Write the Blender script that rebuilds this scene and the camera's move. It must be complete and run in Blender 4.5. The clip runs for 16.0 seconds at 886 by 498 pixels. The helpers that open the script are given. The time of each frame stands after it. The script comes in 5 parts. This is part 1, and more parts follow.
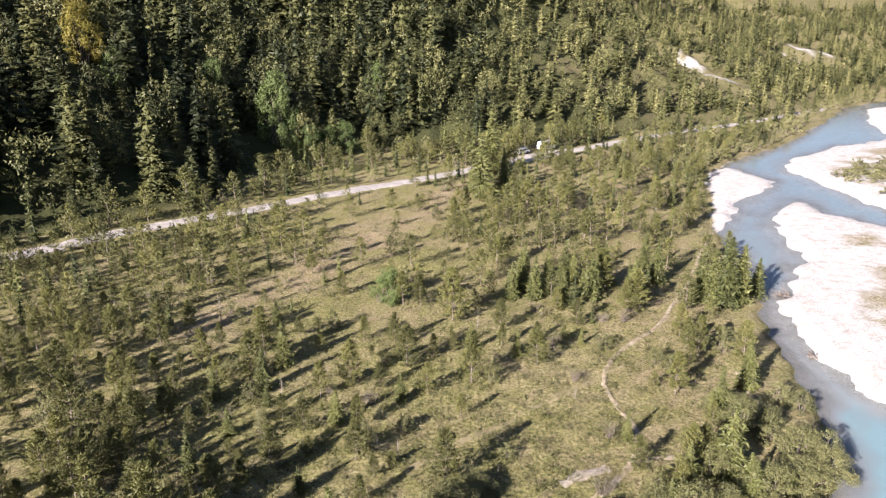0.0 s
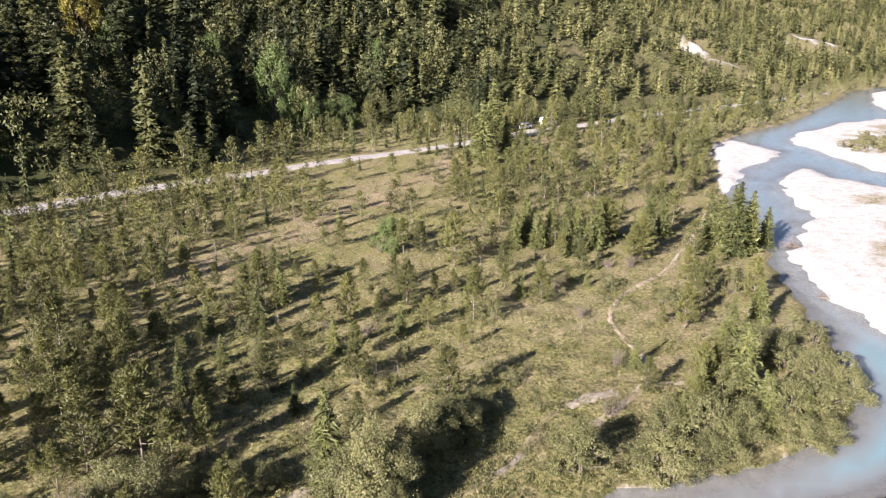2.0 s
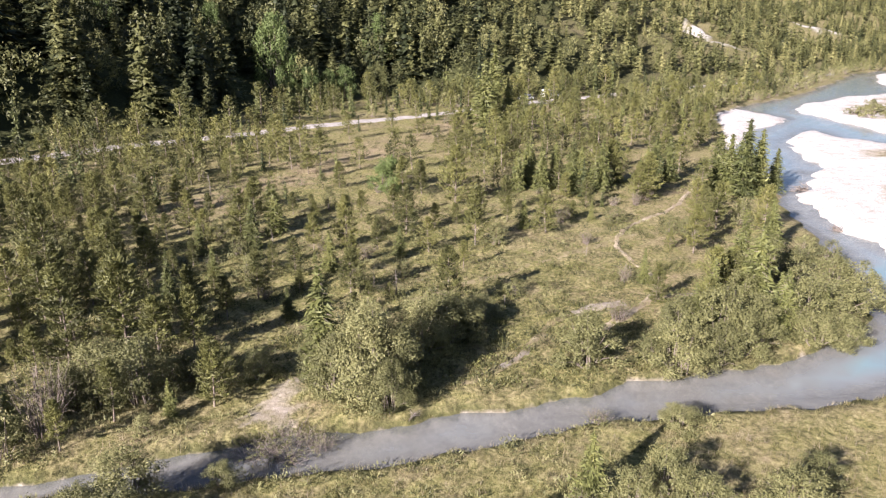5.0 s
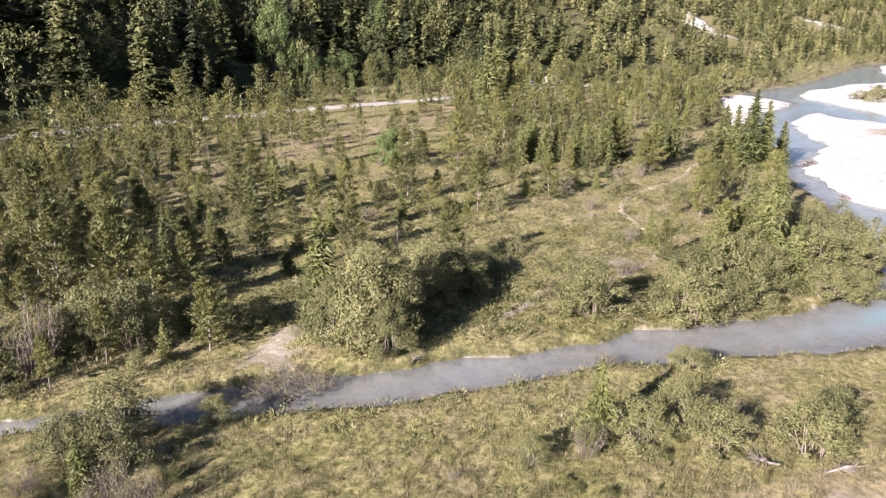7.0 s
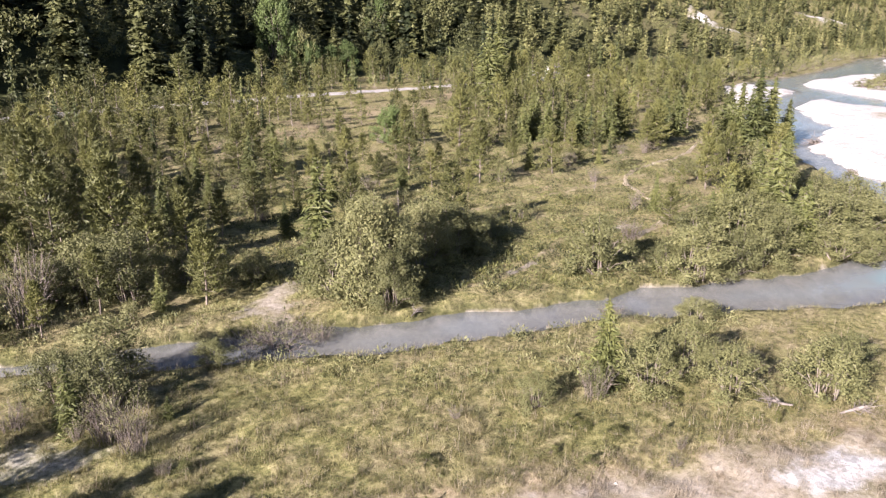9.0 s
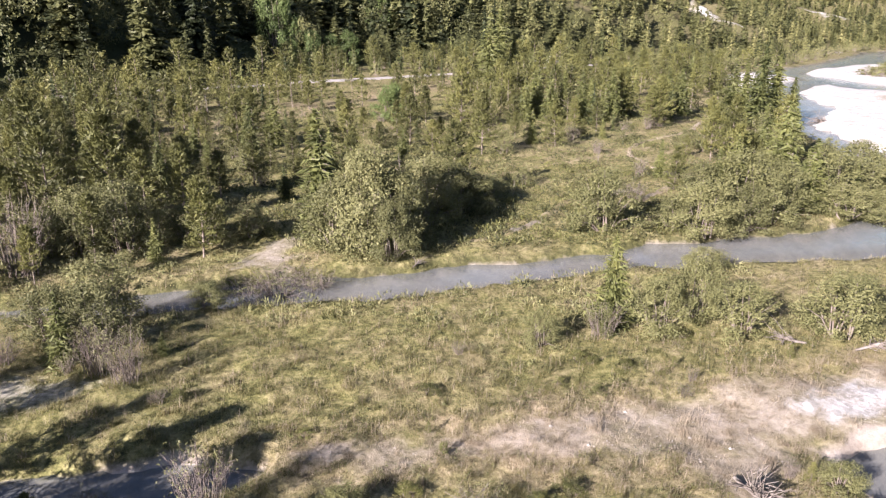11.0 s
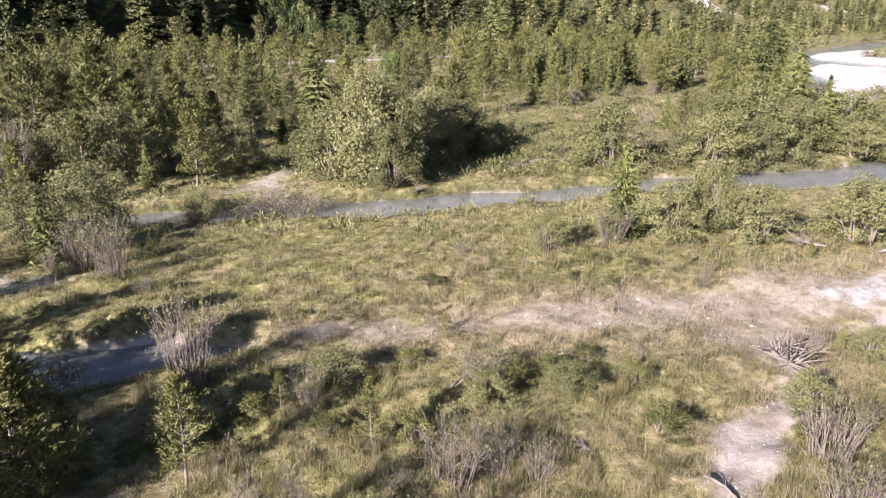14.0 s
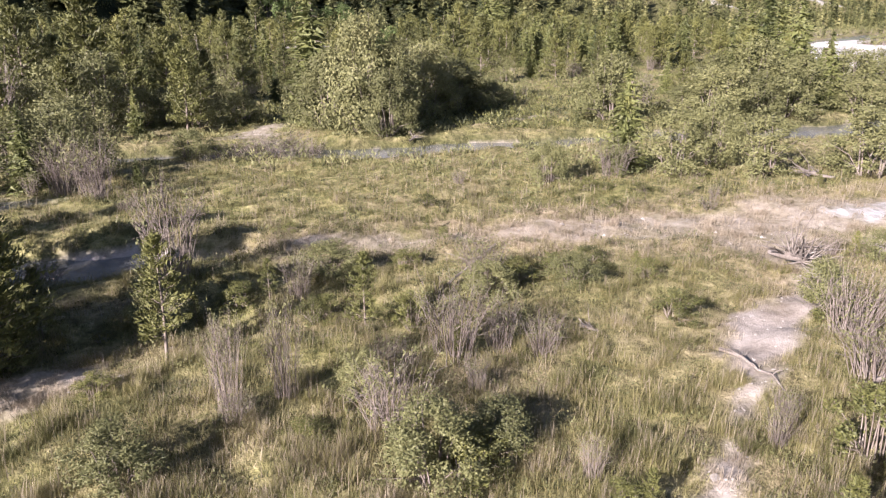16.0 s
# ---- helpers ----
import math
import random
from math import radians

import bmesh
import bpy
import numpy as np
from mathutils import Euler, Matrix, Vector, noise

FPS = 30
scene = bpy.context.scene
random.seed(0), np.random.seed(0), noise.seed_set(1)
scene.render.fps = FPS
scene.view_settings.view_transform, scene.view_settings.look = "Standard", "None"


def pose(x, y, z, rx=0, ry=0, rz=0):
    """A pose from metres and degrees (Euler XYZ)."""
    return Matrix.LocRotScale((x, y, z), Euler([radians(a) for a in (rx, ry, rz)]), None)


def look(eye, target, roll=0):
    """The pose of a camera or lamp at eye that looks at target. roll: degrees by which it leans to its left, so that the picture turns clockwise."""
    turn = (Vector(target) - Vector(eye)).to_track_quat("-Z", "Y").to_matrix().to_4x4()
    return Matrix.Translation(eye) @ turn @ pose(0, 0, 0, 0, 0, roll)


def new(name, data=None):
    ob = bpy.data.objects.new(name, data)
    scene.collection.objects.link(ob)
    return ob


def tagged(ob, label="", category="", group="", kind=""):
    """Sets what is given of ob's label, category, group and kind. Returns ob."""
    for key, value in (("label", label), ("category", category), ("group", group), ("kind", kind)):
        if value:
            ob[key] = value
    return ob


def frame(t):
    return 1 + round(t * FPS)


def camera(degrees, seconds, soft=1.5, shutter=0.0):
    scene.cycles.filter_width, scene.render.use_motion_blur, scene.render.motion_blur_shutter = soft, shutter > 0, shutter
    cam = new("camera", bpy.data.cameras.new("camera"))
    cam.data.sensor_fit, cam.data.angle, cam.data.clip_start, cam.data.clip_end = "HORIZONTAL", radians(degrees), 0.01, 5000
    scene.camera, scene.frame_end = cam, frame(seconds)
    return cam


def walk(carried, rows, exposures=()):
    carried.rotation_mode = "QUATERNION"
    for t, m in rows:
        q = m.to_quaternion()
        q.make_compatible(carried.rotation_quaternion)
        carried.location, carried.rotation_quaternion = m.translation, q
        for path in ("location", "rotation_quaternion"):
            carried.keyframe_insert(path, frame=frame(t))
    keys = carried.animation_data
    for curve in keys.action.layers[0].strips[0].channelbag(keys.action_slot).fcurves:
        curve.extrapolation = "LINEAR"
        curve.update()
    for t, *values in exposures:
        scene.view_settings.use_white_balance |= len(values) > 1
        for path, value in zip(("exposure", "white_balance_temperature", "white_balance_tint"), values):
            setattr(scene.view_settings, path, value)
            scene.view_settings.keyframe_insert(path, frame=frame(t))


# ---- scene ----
cam = camera(64.5, 16.0, soft=1.3)
METRES, EYE, TILT, LEAN, TURN = 28.0, 32.95, -18.0, 0.0, 0.0
ROWS = [
    (0.0, 0.0, 0.0, 0.0, 0.0, 0.0, -0.0),
    (0.5, -0.0006, 0.017, -0.0602, 0.01, 0.03, -0.0),
    (1.0, -0.0012, 0.0352, -0.1184, 0.04, 0.07, -0.01),
    (1.5, -0.0013, 0.0546, -0.1754, 0.06, 0.09, -0.01),
    (2.0, -0.0015, 0.0713, -0.2283, 0.08, 0.08, -0.03),
    (2.5, -0.0026, 0.0873, -0.2794, 0.07, 0.08, -0.03),
    (3.0, -0.0024, 0.1005, -0.3243, 0.08, 0.08, -0.06),
    (3.5, -0.0023, 0.1137, -0.3652, 0.07, 0.07, -0.08),
    (4.0, -0.0013, 0.1258, -0.404, 0.07, 0.08, -0.09),
    (6.5, -0.0033, 0.1774, -0.5578, 0.21, 0.04, -0.22),
    (7.0, -0.0036, 0.186, -0.5817, 0.23, 0.04, -0.23),
    (7.5, -0.0036, 0.1933, -0.6044, 0.23, 0.04, -0.24),
    (8.0, -0.0035, 0.2004, -0.6255, 0.25, 0.04, -0.25),
    (8.5, -0.0044, 0.2069, -0.647, 0.27, 0.04, -0.26),
    (9.0, -0.0051, 0.2149, -0.6675, 0.3, 0.03, -0.29),
    (11.5, -0.0067, 0.2479, -0.7726, 0.41, 0.03, -0.26),
    (12.0, -0.0067, 0.2543, -0.7935, 0.42, 0.04, -0.25),
    (12.5, -0.007, 0.2619, -0.8146, 0.43, 0.05, -0.25),
    (13.0, -0.0078, 0.2692, -0.8347, 0.43, 0.04, -0.24),
    (13.5, -0.0079, 0.2755, -0.8542, 0.43, 0.03, -0.24),
    (14.0, -0.0083, 0.2823, -0.8728, 0.44, 0.02, -0.24),
    (14.5, -0.0092, 0.2883, -0.8925, 0.42, 0.01, -0.25),
    (15.0, -0.0092, 0.2954, -0.9117, 0.4, -0.01, -0.26),
    (15.5, -0.0074, 0.3019, -0.9315, 0.26, -0.05, -0.25),
    (16.0, -0.0094, 0.3085, -0.9506, 0.1, -0.09, -0.21),
]
walk(cam, [(t, pose(0, 0, EYE, TILT, LEAN, TURN) @ pose(METRES * x, METRES * y, METRES * z, 90 + pitch, roll, yaw)) for t, x, y, z, yaw, pitch, roll in ROWS], [(0.0, 2.01, 5850, 23), (4.0, 2.04, 5830, 24), (7.0, 2.1, 5800, 25), (12.0, 2.07, 5750, 26), (16.0, 2.07, 5700, 27)])

# ---- sky and sun ----
SUN_EL, SUN_FROM = 23.0, (-0.63, -0.777)
world = bpy.data.worlds.new("sky")
scene.world = world
world.use_nodes = True
wn = world.node_tree.nodes
sky = wn.new("ShaderNodeTexSky")
sky.sky_type, sky.sun_disc = "NISHITA", False
sky.sun_elevation, sky.sun_rotation = radians(SUN_EL), math.atan2(SUN_FROM[0], SUN_FROM[1])
sky.air_density, sky.dust_density, sky.altitude = 1.0, 2.0, 800
wn["Background"].inputs["Strength"].default_value = 0.031
world.node_tree.links.new(sky.outputs[0], wn["Background"].inputs[0])
sun = new("sun", bpy.data.lights.new("sun", "SUN"))
sun.data.energy, sun.data.angle, sun.data.color = 5.0, radians(0.6), (1.0, 0.90, 0.76)
SUN_EYE = Vector((SUN_FROM[0], SUN_FROM[1], math.tan(radians(SUN_EL)))) * 200
sun.matrix_world = look(SUN_EYE, (0, 0, 0))


# ---- materials ----
def nodes_of(name):
    m = bpy.data.materials.new(name)
    m.use_nodes = True
    return m, m.node_tree.nodes, m.node_tree.links


def noise_node(nt, lk, scale, detail=5.0, rough=0.6, coord=None):
    n = nt.new("ShaderNodeTexNoise")
    n.inputs["Scale"].default_value, n.inputs["Detail"].default_value, n.inputs["Roughness"].default_value = scale, detail, rough
    if coord is not None:
        lk.new(coord, n.inputs["Vector"])
    return n


def ramp_node(nt, lk, fac, stops):
    r = nt.new("ShaderNodeValToRGB")
    el = r.color_ramp.elements
    while len(el) < len(stops):
        el.new(0.5)
    for e, (p, c) in zip(el, stops):
        e.position, e.color = p, (*c, 1)
    lk.new(fac, r.inputs[0])
    return r


def mix_node(nt, lk, fac, a, b, mode="MIX"):
    m = nt.new("ShaderNodeMix")
    m.data_type, m.blend_type = "RGBA", mode
    for sock, v in ((m.inputs["Factor"], fac), (m.inputs["A"], a), (m.inputs["B"], b)):
        if isinstance(v, (int, float)):
            sock.default_value = v
        elif isinstance(v, tuple):
            sock.default_value = (*v, 1)
        else:
            lk.new(v, sock)
    return m.outputs["Result"]


def math_node(nt, lk, op, a, b=0.0, c=0.0, clamp=False):
    m = nt.new("ShaderNodeMath")
    m.operation, m.use_clamp = op, clamp
    for sock, v in zip(m.inputs, (a, b, c)):
        if isinstance(v, (int, float)):
            sock.default_value = v
        else:
            lk.new(v, sock)
    return m.outputs[0]


def world_coord(nt):
    return nt.new("ShaderNodeNewGeometry").outputs["Position"]


def foliage(name, dark, mid, light, through_light=0.35, patch=0.9, leafy=0.2):
    """Leaves or needles: three tones mixed by clump noise, leaf and plant, partly translucent."""
    m, nt, lk = nodes_of(name)
    geo = nt.new("ShaderNodeNewGeometry")
    n = noise_node(nt, lk, patch, 3, 0.6, geo.outputs["Position"])
    info = nt.new("ShaderNodeObjectInfo")
    tint = nt.new("ShaderNodeAttribute")
    tint.attribute_name = "tint"
    f = math_node(nt, lk, "MULTIPLY_ADD", geo.outputs["Random Per Island"], leafy, math_node(nt, lk, "MULTIPLY_ADD", n.outputs[0], 0.6, 0.10 - leafy / 2))
    f = math_node(nt, lk, "ADD", f, math_node(nt, lk, "MULTIPLY_ADD", info.outputs["Random"], 0.28, -0.14))
    f = math_node(nt, lk, "ADD", f, tint.outputs["Fac"], clamp=True)
    col = ramp_node(nt, lk, f, [(0.1, dark), (0.5, mid), (0.95, light)]).outputs[0]
    p = nt["Principled BSDF"]
    lk.new(col, p.inputs["Base Color"])
    p.inputs["Roughness"].default_value = 0.6
    p.inputs["Specular IOR Level"].default_value = 0.25
    tr = nt.new("ShaderNodeBsdfTranslucent")
    lk.new(col, tr.inputs[0])
    mx = nt.new("ShaderNodeMixShader")
    mx.inputs[0].default_value = through_light
    lk.new(p.outputs[0], mx.inputs[1])
    lk.new(tr.outputs[0], mx.inputs[2])
    lk.new(mx.outputs[0], nt["Material Output"].inputs[0])
    return m


def rough_surface(name, c1, c2, c3, scale, bump=0.4, rough=0.9, fine=6.0):
    """A matt natural surface: broad patches, grain and relief."""
    m, nt, lk = nodes_of(name)
    co = world_coord(nt)
    a = noise_node(nt, lk, scale, 6, 0.65, co)
    b = noise_node(nt, lk, scale * fine, 4, 0.7, co)
    col = ramp_node(nt, lk, a.outputs[0], [(0.3, c1), (0.5, c2), (0.72, c3)]).outputs[0]
    col = mix_node(nt, lk, 0.7, col, ramp_node(nt, lk, b.outputs[0], [(0.3, (0.55, 0.55, 0.55)), (0.7, (1.0, 1.0, 1.0))]).outputs[0], "MULTIPLY")
    p = nt["Principled BSDF"]
    lk.new(col, p.inputs["Base Color"])
    p.inputs["Roughness"].default_value = rough
    p.inputs["Specular IOR Level"].default_value = 0.2
    bp = nt.new("ShaderNodeBump")
    bp.inputs["Strength"].default_value, bp.inputs["Distance"].default_value = bump, 0.3 / (scale * fine) if scale else 0.1
    lk.new(b.outputs[0], bp.inputs["Height"])
    lk.new(bp.outputs[0], p.inputs["Normal"])
    return m


def ground_material():
    """Meadow, dry heath, silt, white limestone gravel and forest litter, laid by the 'zone' of the ground."""
    m, nt, lk = nodes_of("valley_ground")
    co = world_coord(nt)
    z = nt.new("ShaderNodeAttribute")
    z.attribute_name = "zone"
    sep = nt.new("ShaderNodeSeparateColor")
    lk.new(z.outputs["Color"], sep.inputs[0])
    broad = noise_node(nt, lk, 0.09, 5, 0.6, co)
    patch = noise_node(nt, lk, 0.7, 6, 0.7, co)
    tuft = noise_node(nt, lk, 3.2, 5, 0.75, co)
    grain = noise_node(nt, lk, 22.0, 4, 0.7, co)
    green = ramp_node(nt, lk, tuft.outputs[0], [(0.34, (0.046, 0.05, 0.018)), (0.5, (0.162, 0.154, 0.056)), (0.68, (0.325, 0.292, 0.13))]).outputs[0]
    dry = ramp_node(nt, lk, tuft.outputs[0], [(0.32, (0.085, 0.066, 0.038)), (0.5, (0.245, 0.195, 0.115)), (0.7, (0.41, 0.335, 0.22))]).outputs[0]
    k = math_node(nt, lk, "MULTIPLY_ADD", patch.outputs[0], 2.0, math_node(nt, lk, "MULTIPLY_ADD", broad.outputs[0], 1.8, -1.72))
    k = math_node(nt, lk, "ADD", k, sep.outputs["Blue"], clamp=True)
    col = mix_node(nt, lk, k, green, dry)
    silt = ramp_node(nt, lk, patch.outputs[0], [(0.3, (0.22, 0.185, 0.145)), (0.5, (0.36, 0.315, 0.265)), (0.7, (0.50, 0.455, 0.40))]).outputs[0]
    silt = mix_node(nt, lk, 0.5, silt, ramp_node(nt, lk, grain.outputs[0], [(0.3, (0.5, 0.48, 0.44)), (0.7, (1.0, 1.0, 1.0))]).outputs[0], "MULTIPLY")
    peb = nt.new("ShaderNodeTexVoronoi")
    peb.inputs["Scale"].default_value = 5.0
    lk.new(co, peb.inputs["Vector"])
    silt = mix_node(nt, lk, 0.4, silt, ramp_node(nt, lk, peb.outputs["Color"], [(0.1, (0.45, 0.44, 0.42)), (0.9, (1.0, 1.0, 1.0))]).outputs[0], "MULTIPLY")
    vor = nt.new("ShaderNodeTexVoronoi")
    vor.inputs["Scale"].default_value = 7.0
    lk.new(co, vor.inputs["Vector"])
    stone = ramp_node(nt, lk, vor.outputs["Color"], [(0.1, (0.33, 0.318, 0.295)), (0.5, (0.46, 0.445, 0.415)), (0.9, (0.56, 0.545, 0.515))]).outputs[0]
    stone = mix_node(nt, lk, 0.75, stone, ramp_node(nt, lk, patch.outputs[0], [(0.32, (0.62, 0.55, 0.47)), (0.55, (1.0, 1.0, 1.0))]).outputs[0], "MULTIPLY")
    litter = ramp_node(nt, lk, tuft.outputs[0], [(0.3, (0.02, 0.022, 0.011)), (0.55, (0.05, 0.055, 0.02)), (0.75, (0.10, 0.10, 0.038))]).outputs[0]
    jag = math_node(nt, lk, "MULTIPLY_ADD", tuft.outputs[0], 1.3, math_node(nt, lk, "MULTIPLY_ADD", patch.outputs[0], 0.9, -1.1))

    def edged(channel):
        s = math_node(nt, lk, "MULTIPLY_ADD", channel, 1.9, -0.45)
        return math_node(nt, lk, "SMOOTH_MIN", math_node(nt, lk, "ADD", s, jag, clamp=True), 1.0, 0.1, clamp=True)
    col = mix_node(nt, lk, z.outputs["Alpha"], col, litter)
    col = mix_node(nt, lk, edged(sep.outputs["Green"]), col, silt)
    col = mix_node(nt, lk, edged(sep.outputs["Red"]), col, stone)
    p = nt["Principled BSDF"]
    lk.new(col, p.inputs["Base Color"])
    p.inputs["Roughness"].default_value = 0.95
    p.inputs["Specular IOR Level"].default_value = 0.1
    h = math_node(nt, lk, "MULTIPLY_ADD", grain.outputs[0], 0.25, tuft.outputs[0])
    bp = nt.new("ShaderNodeBump")
    bp.inputs["Distance"].default_value = 0.16
    lk.new(math_node(nt, lk, "MULTIPLY_ADD", math_node(nt, lk, "MAXIMUM", sep.outputs["Green"], sep.outputs["Red"]), -0.5, 0.7), bp.inputs["Strength"])
    lk.new(h, bp.inputs["Height"])
    lk.new(bp.outputs[0], p.inputs["Normal"])
    return m


def water_material():
    """Clear alpine water: rippled gloss, thin over the stony bed and milky turquoise where it runs deep."""
    m, nt, lk = nodes_of("river_water")
    co = world_coord(nt)
    n = noise_node(nt, lk, 3.0, 5, 0.65, co)
    depth = nt.new("ShaderNodeAttribute")
    depth.attribute_name = "depth"
    w = noise_node(nt, lk, 0.25, 4, 0.6, co)
    k = math_node(nt, lk, "ADD", depth.outputs["Fac"], math_node(nt, lk, "MULTIPLY_ADD", w.outputs[0], 0.5, -0.25), clamp=True)
    p = nt["Principled BSDF"]
    lk.new(ramp_node(nt, lk, k, [(0.2, (0.20, 0.205, 0.195)), (0.5, (0.23, 0.265, 0.275)), (0.9, (0.19, 0.30, 0.325))]).outputs[0], p.inputs["Base Color"])
    p.inputs["Roughness"].default_value = 0.1
    p.inputs["IOR"].default_value = 1.33
    bp = nt.new("ShaderNodeBump")
    bp.inputs["Strength"].default_value, bp.inputs["Distance"].default_value = 0.14, 0.04
    lk.new(n.outputs[0], bp.inputs["Height"])
    lk.new(bp.outputs[0], p.inputs["Normal"])
    tr = nt.new("ShaderNodeBsdfTransparent")
    tr.inputs[0].default_value = (0.80, 0.83, 0.81, 1)
    mx = nt.new("ShaderNodeMixShader")
    lk.new(math_node(nt, lk, "MULTIPLY_ADD", k, 0.35, 0.48), mx.inputs[0])
    lk.new(tr.outputs[0], mx.inputs[1])
    lk.new(p.outputs[0], mx.inputs[2])
    lk.new(mx.outputs[0], nt["Material Output"].inputs[0])
    return m


GROUND = ground_material()
WATER = water_material()
PINE = foliage("pine_needles", (0.034, 0.039, 0.014), (0.122, 0.124, 0.036), (0.265, 0.24, 0.078), 0.22)
SPRUCE = foliage("spruce_needles", (0.034, 0.044, 0.016), (0.125, 0.135, 0.042), (0.27, 0.262, 0.085), 0.25)
WOODS = foliage("mountain_wood_needles", (0.024, 0.031, 0.012), (0.10, 0.104, 0.036), (0.255, 0.24, 0.098), 0.12, 0.12, 0.12)
WILLOW = foliage("willow_leaves", (0.052, 0.056, 0.022), (0.15, 0.15, 0.058), (0.30, 0.28, 0.135), 0.15, 1.5, 0.2)
GREEN_LEAF = foliage("fresh_green_leaves", (0.04, 0.06, 0.02), (0.12, 0.16, 0.05), (0.24, 0.28, 0.09), 0.35)
GOLD_LEAF = foliage("autumn_yellow_leaves", (0.09, 0.085, 0.018), (0.21, 0.185, 0.035), (0.36, 0.28, 0.05), 0.3)
BLADE = foliage("meadow_grass_blades", (0.075, 0.08, 0.026), (0.215, 0.192, 0.076), (0.45, 0.38, 0.225), 0.3, 0.8, 0.3)
REED = foliage("dry_reed_blades", (0.17, 0.14, 0.095), (0.34, 0.285, 0.20), (0.54, 0.475, 0.37), 0.35, 0.6)
BARK = rough_surface("grey_brown_bark", (0.10, 0.08, 0.06), (0.20, 0.165, 0.13), (0.30, 0.26, 0.21), 3.0)
TWIG = rough_surface("grey_bare_twigs", (0.12, 0.095, 0.075), (0.205, 0.17, 0.14), (0.30, 0.26, 0.22), 4.0)
DEADWOOD = rough_surface("bleached_driftwood", (0.12, 0.10, 0.08), (0.21, 0.18, 0.15), (0.31, 0.28, 0.245), 5.0)
GRAVEL_ROAD = rough_surface("pale_gravel_road", (0.28, 0.26, 0.23), (0.37, 0.345, 0.31), (0.46, 0.435, 0.395), 0.8)
TRODDEN = rough_surface("trodden_sandy_path", (0.22, 0.175, 0.11), (0.32, 0.265, 0.175), (0.48, 0.42, 0.31), 0.9)
OLD_TRACK = rough_surface("half_grassed_track", (0.16, 0.14, 0.06), (0.25, 0.21, 0.11), (0.36, 0.31, 0.2), 1.2)
SANDY = rough_surface("bare_pale_sand", (0.19, 0.155, 0.11), (0.32, 0.275, 0.21), (0.47, 0.42, 0.35), 1.0)
VAN_PAINT = rough_surface("white_vehicle_paint", (0.76, 0.76, 0.75), (0.80, 0.80, 0.79), (0.82, 0.82, 0.81), 0.5, 0.0, 0.35)
VAN_GLASS = rough_surface("dark_vehicle_glass", (0.02, 0.022, 0.025), (0.025, 0.027, 0.03), (0.03, 0.032, 0.035), 1.0, 0.0, 0.1)
RUBBER = rough_surface("black_tyre_rubber", (0.02, 0.02, 0.02), (0.03, 0.03, 0.03), (0.04, 0.04, 0.04), 4.0)


# ---- plan of the valley: banks, bars, channels and the foot of the mountain ----
FAR_BANK = [(640, 560), (300, 400), (193, 311), (162, 286), (109, 213), (90, 191), (67, 168), (59, 155), (51, 130), (45, 112), (44, 100), (40, 85),
            (36.4, 73), (35.4, 64), (34.3, 57.6), (32.4, 51), (30, 46), (27.2, 42.5), (22, 39), (17, 37.5), (12.5, 36.2), (10.1, 36), (7.7, 33.9),
            (3, 32.8), (-1.5, 31.6), (-5, 30.2), (-9, 29.7), (-13.5, 28), (-18.8, 26.4), (-40, 19), (-90, -10), (-300, -90)]
NEAR_BANK = [(-300, -96), (-90, -15), (-40, 15.5), (-17.7, 24.4), (-13, 25.4), (-7.7, 26.2), (-2.3, 27.5), (2, 28.8), (6, 30.4), (12.5, 31.6),
             (17, 32), (22, 33), (28, 35.3), (36, 39), (60, 45), (120, 60), (300, 90), (640, 150)]
BARS = [
    [(67.5, 168.5), (72.4, 149.4), (56.5, 129.5), (45.3, 112), (44, 113), (51, 131), (58.5, 155)],
    [(59.6, 123), (69.9, 136.4), (69.3, 123.3), (75, 114), (120, 90), (140, 70), (60, 53), (40.3, 56.4), (39.4, 64.4), (40.1, 74.3), (41.6, 81.2),
     (51.3, 96.4), (56.6, 112.4)],
    [(131, 207), (109, 194.4), (88, 176), (80.6, 161.6), (80.2, 146.6), (81.5, 134), (82, 125), (130, 98), (400, 140), (420, 300), (200, 260)],
    [(166, 280), (183, 294), (300, 380), (300, 300), (134, 213), (149, 248)],
]
SIDE_CHANNEL = [(-30, 9), (-12, 15.2), (-8.8, 15.9), (-7.3, 16.3), (-5, 15.9), (-4.4, 15.2), (-6.2, 14.0), (-8, 12.9), (-12, 11.2), (-30, 5)]
POOL = [(9.7, 16.0), (11.6, 17.2), (14, 16.6), (16, 14), (13, 13.0), (10.3, 14.2)]
SILT_BAND = [(-4.5, 15.6), (-3, 16.6), (1, 17.2), (4.9, 18.7), (8.5, 19.7), (13.7, 21.2), (20, 22), (20, 17), (9.4, 16.3), (8.2, 14.6), (6.9, 13.2),
             (6.3, 14.2), (5.6, 15.6), (1.3, 15.6), (-3, 14.9)]
SAND_PATH = [(7.4, 14.4), (6.4, 12.8), (4.8, 11.6), (4.15, 10.3), (3.95, 9.0), (3.35, 7.8), (2.5, 6.4), (1.6, 5.0), (1.95, 4.9), (2.85, 6.3),
             (3.65, 7.7), (4.3, 8.8), (5.3, 10.0), (6.2, 11.3), (8.2, 13.8)]
GRAVEL_SPOT = [(-22, 18.3), (-14, 20.6), (-11.6, 20.8), (-9.2, 20.3), (-8.7, 19.2), (-10.5, 18.6), (-11.5, 17.3), (-14, 16.4), (-22, 15)]
BANK_SPOT = [(-10.8, 29.8), (-10.2, 33), (-8, 36.6), (-6.8, 36), (-7.6, 33), (-7.4, 30.2)]
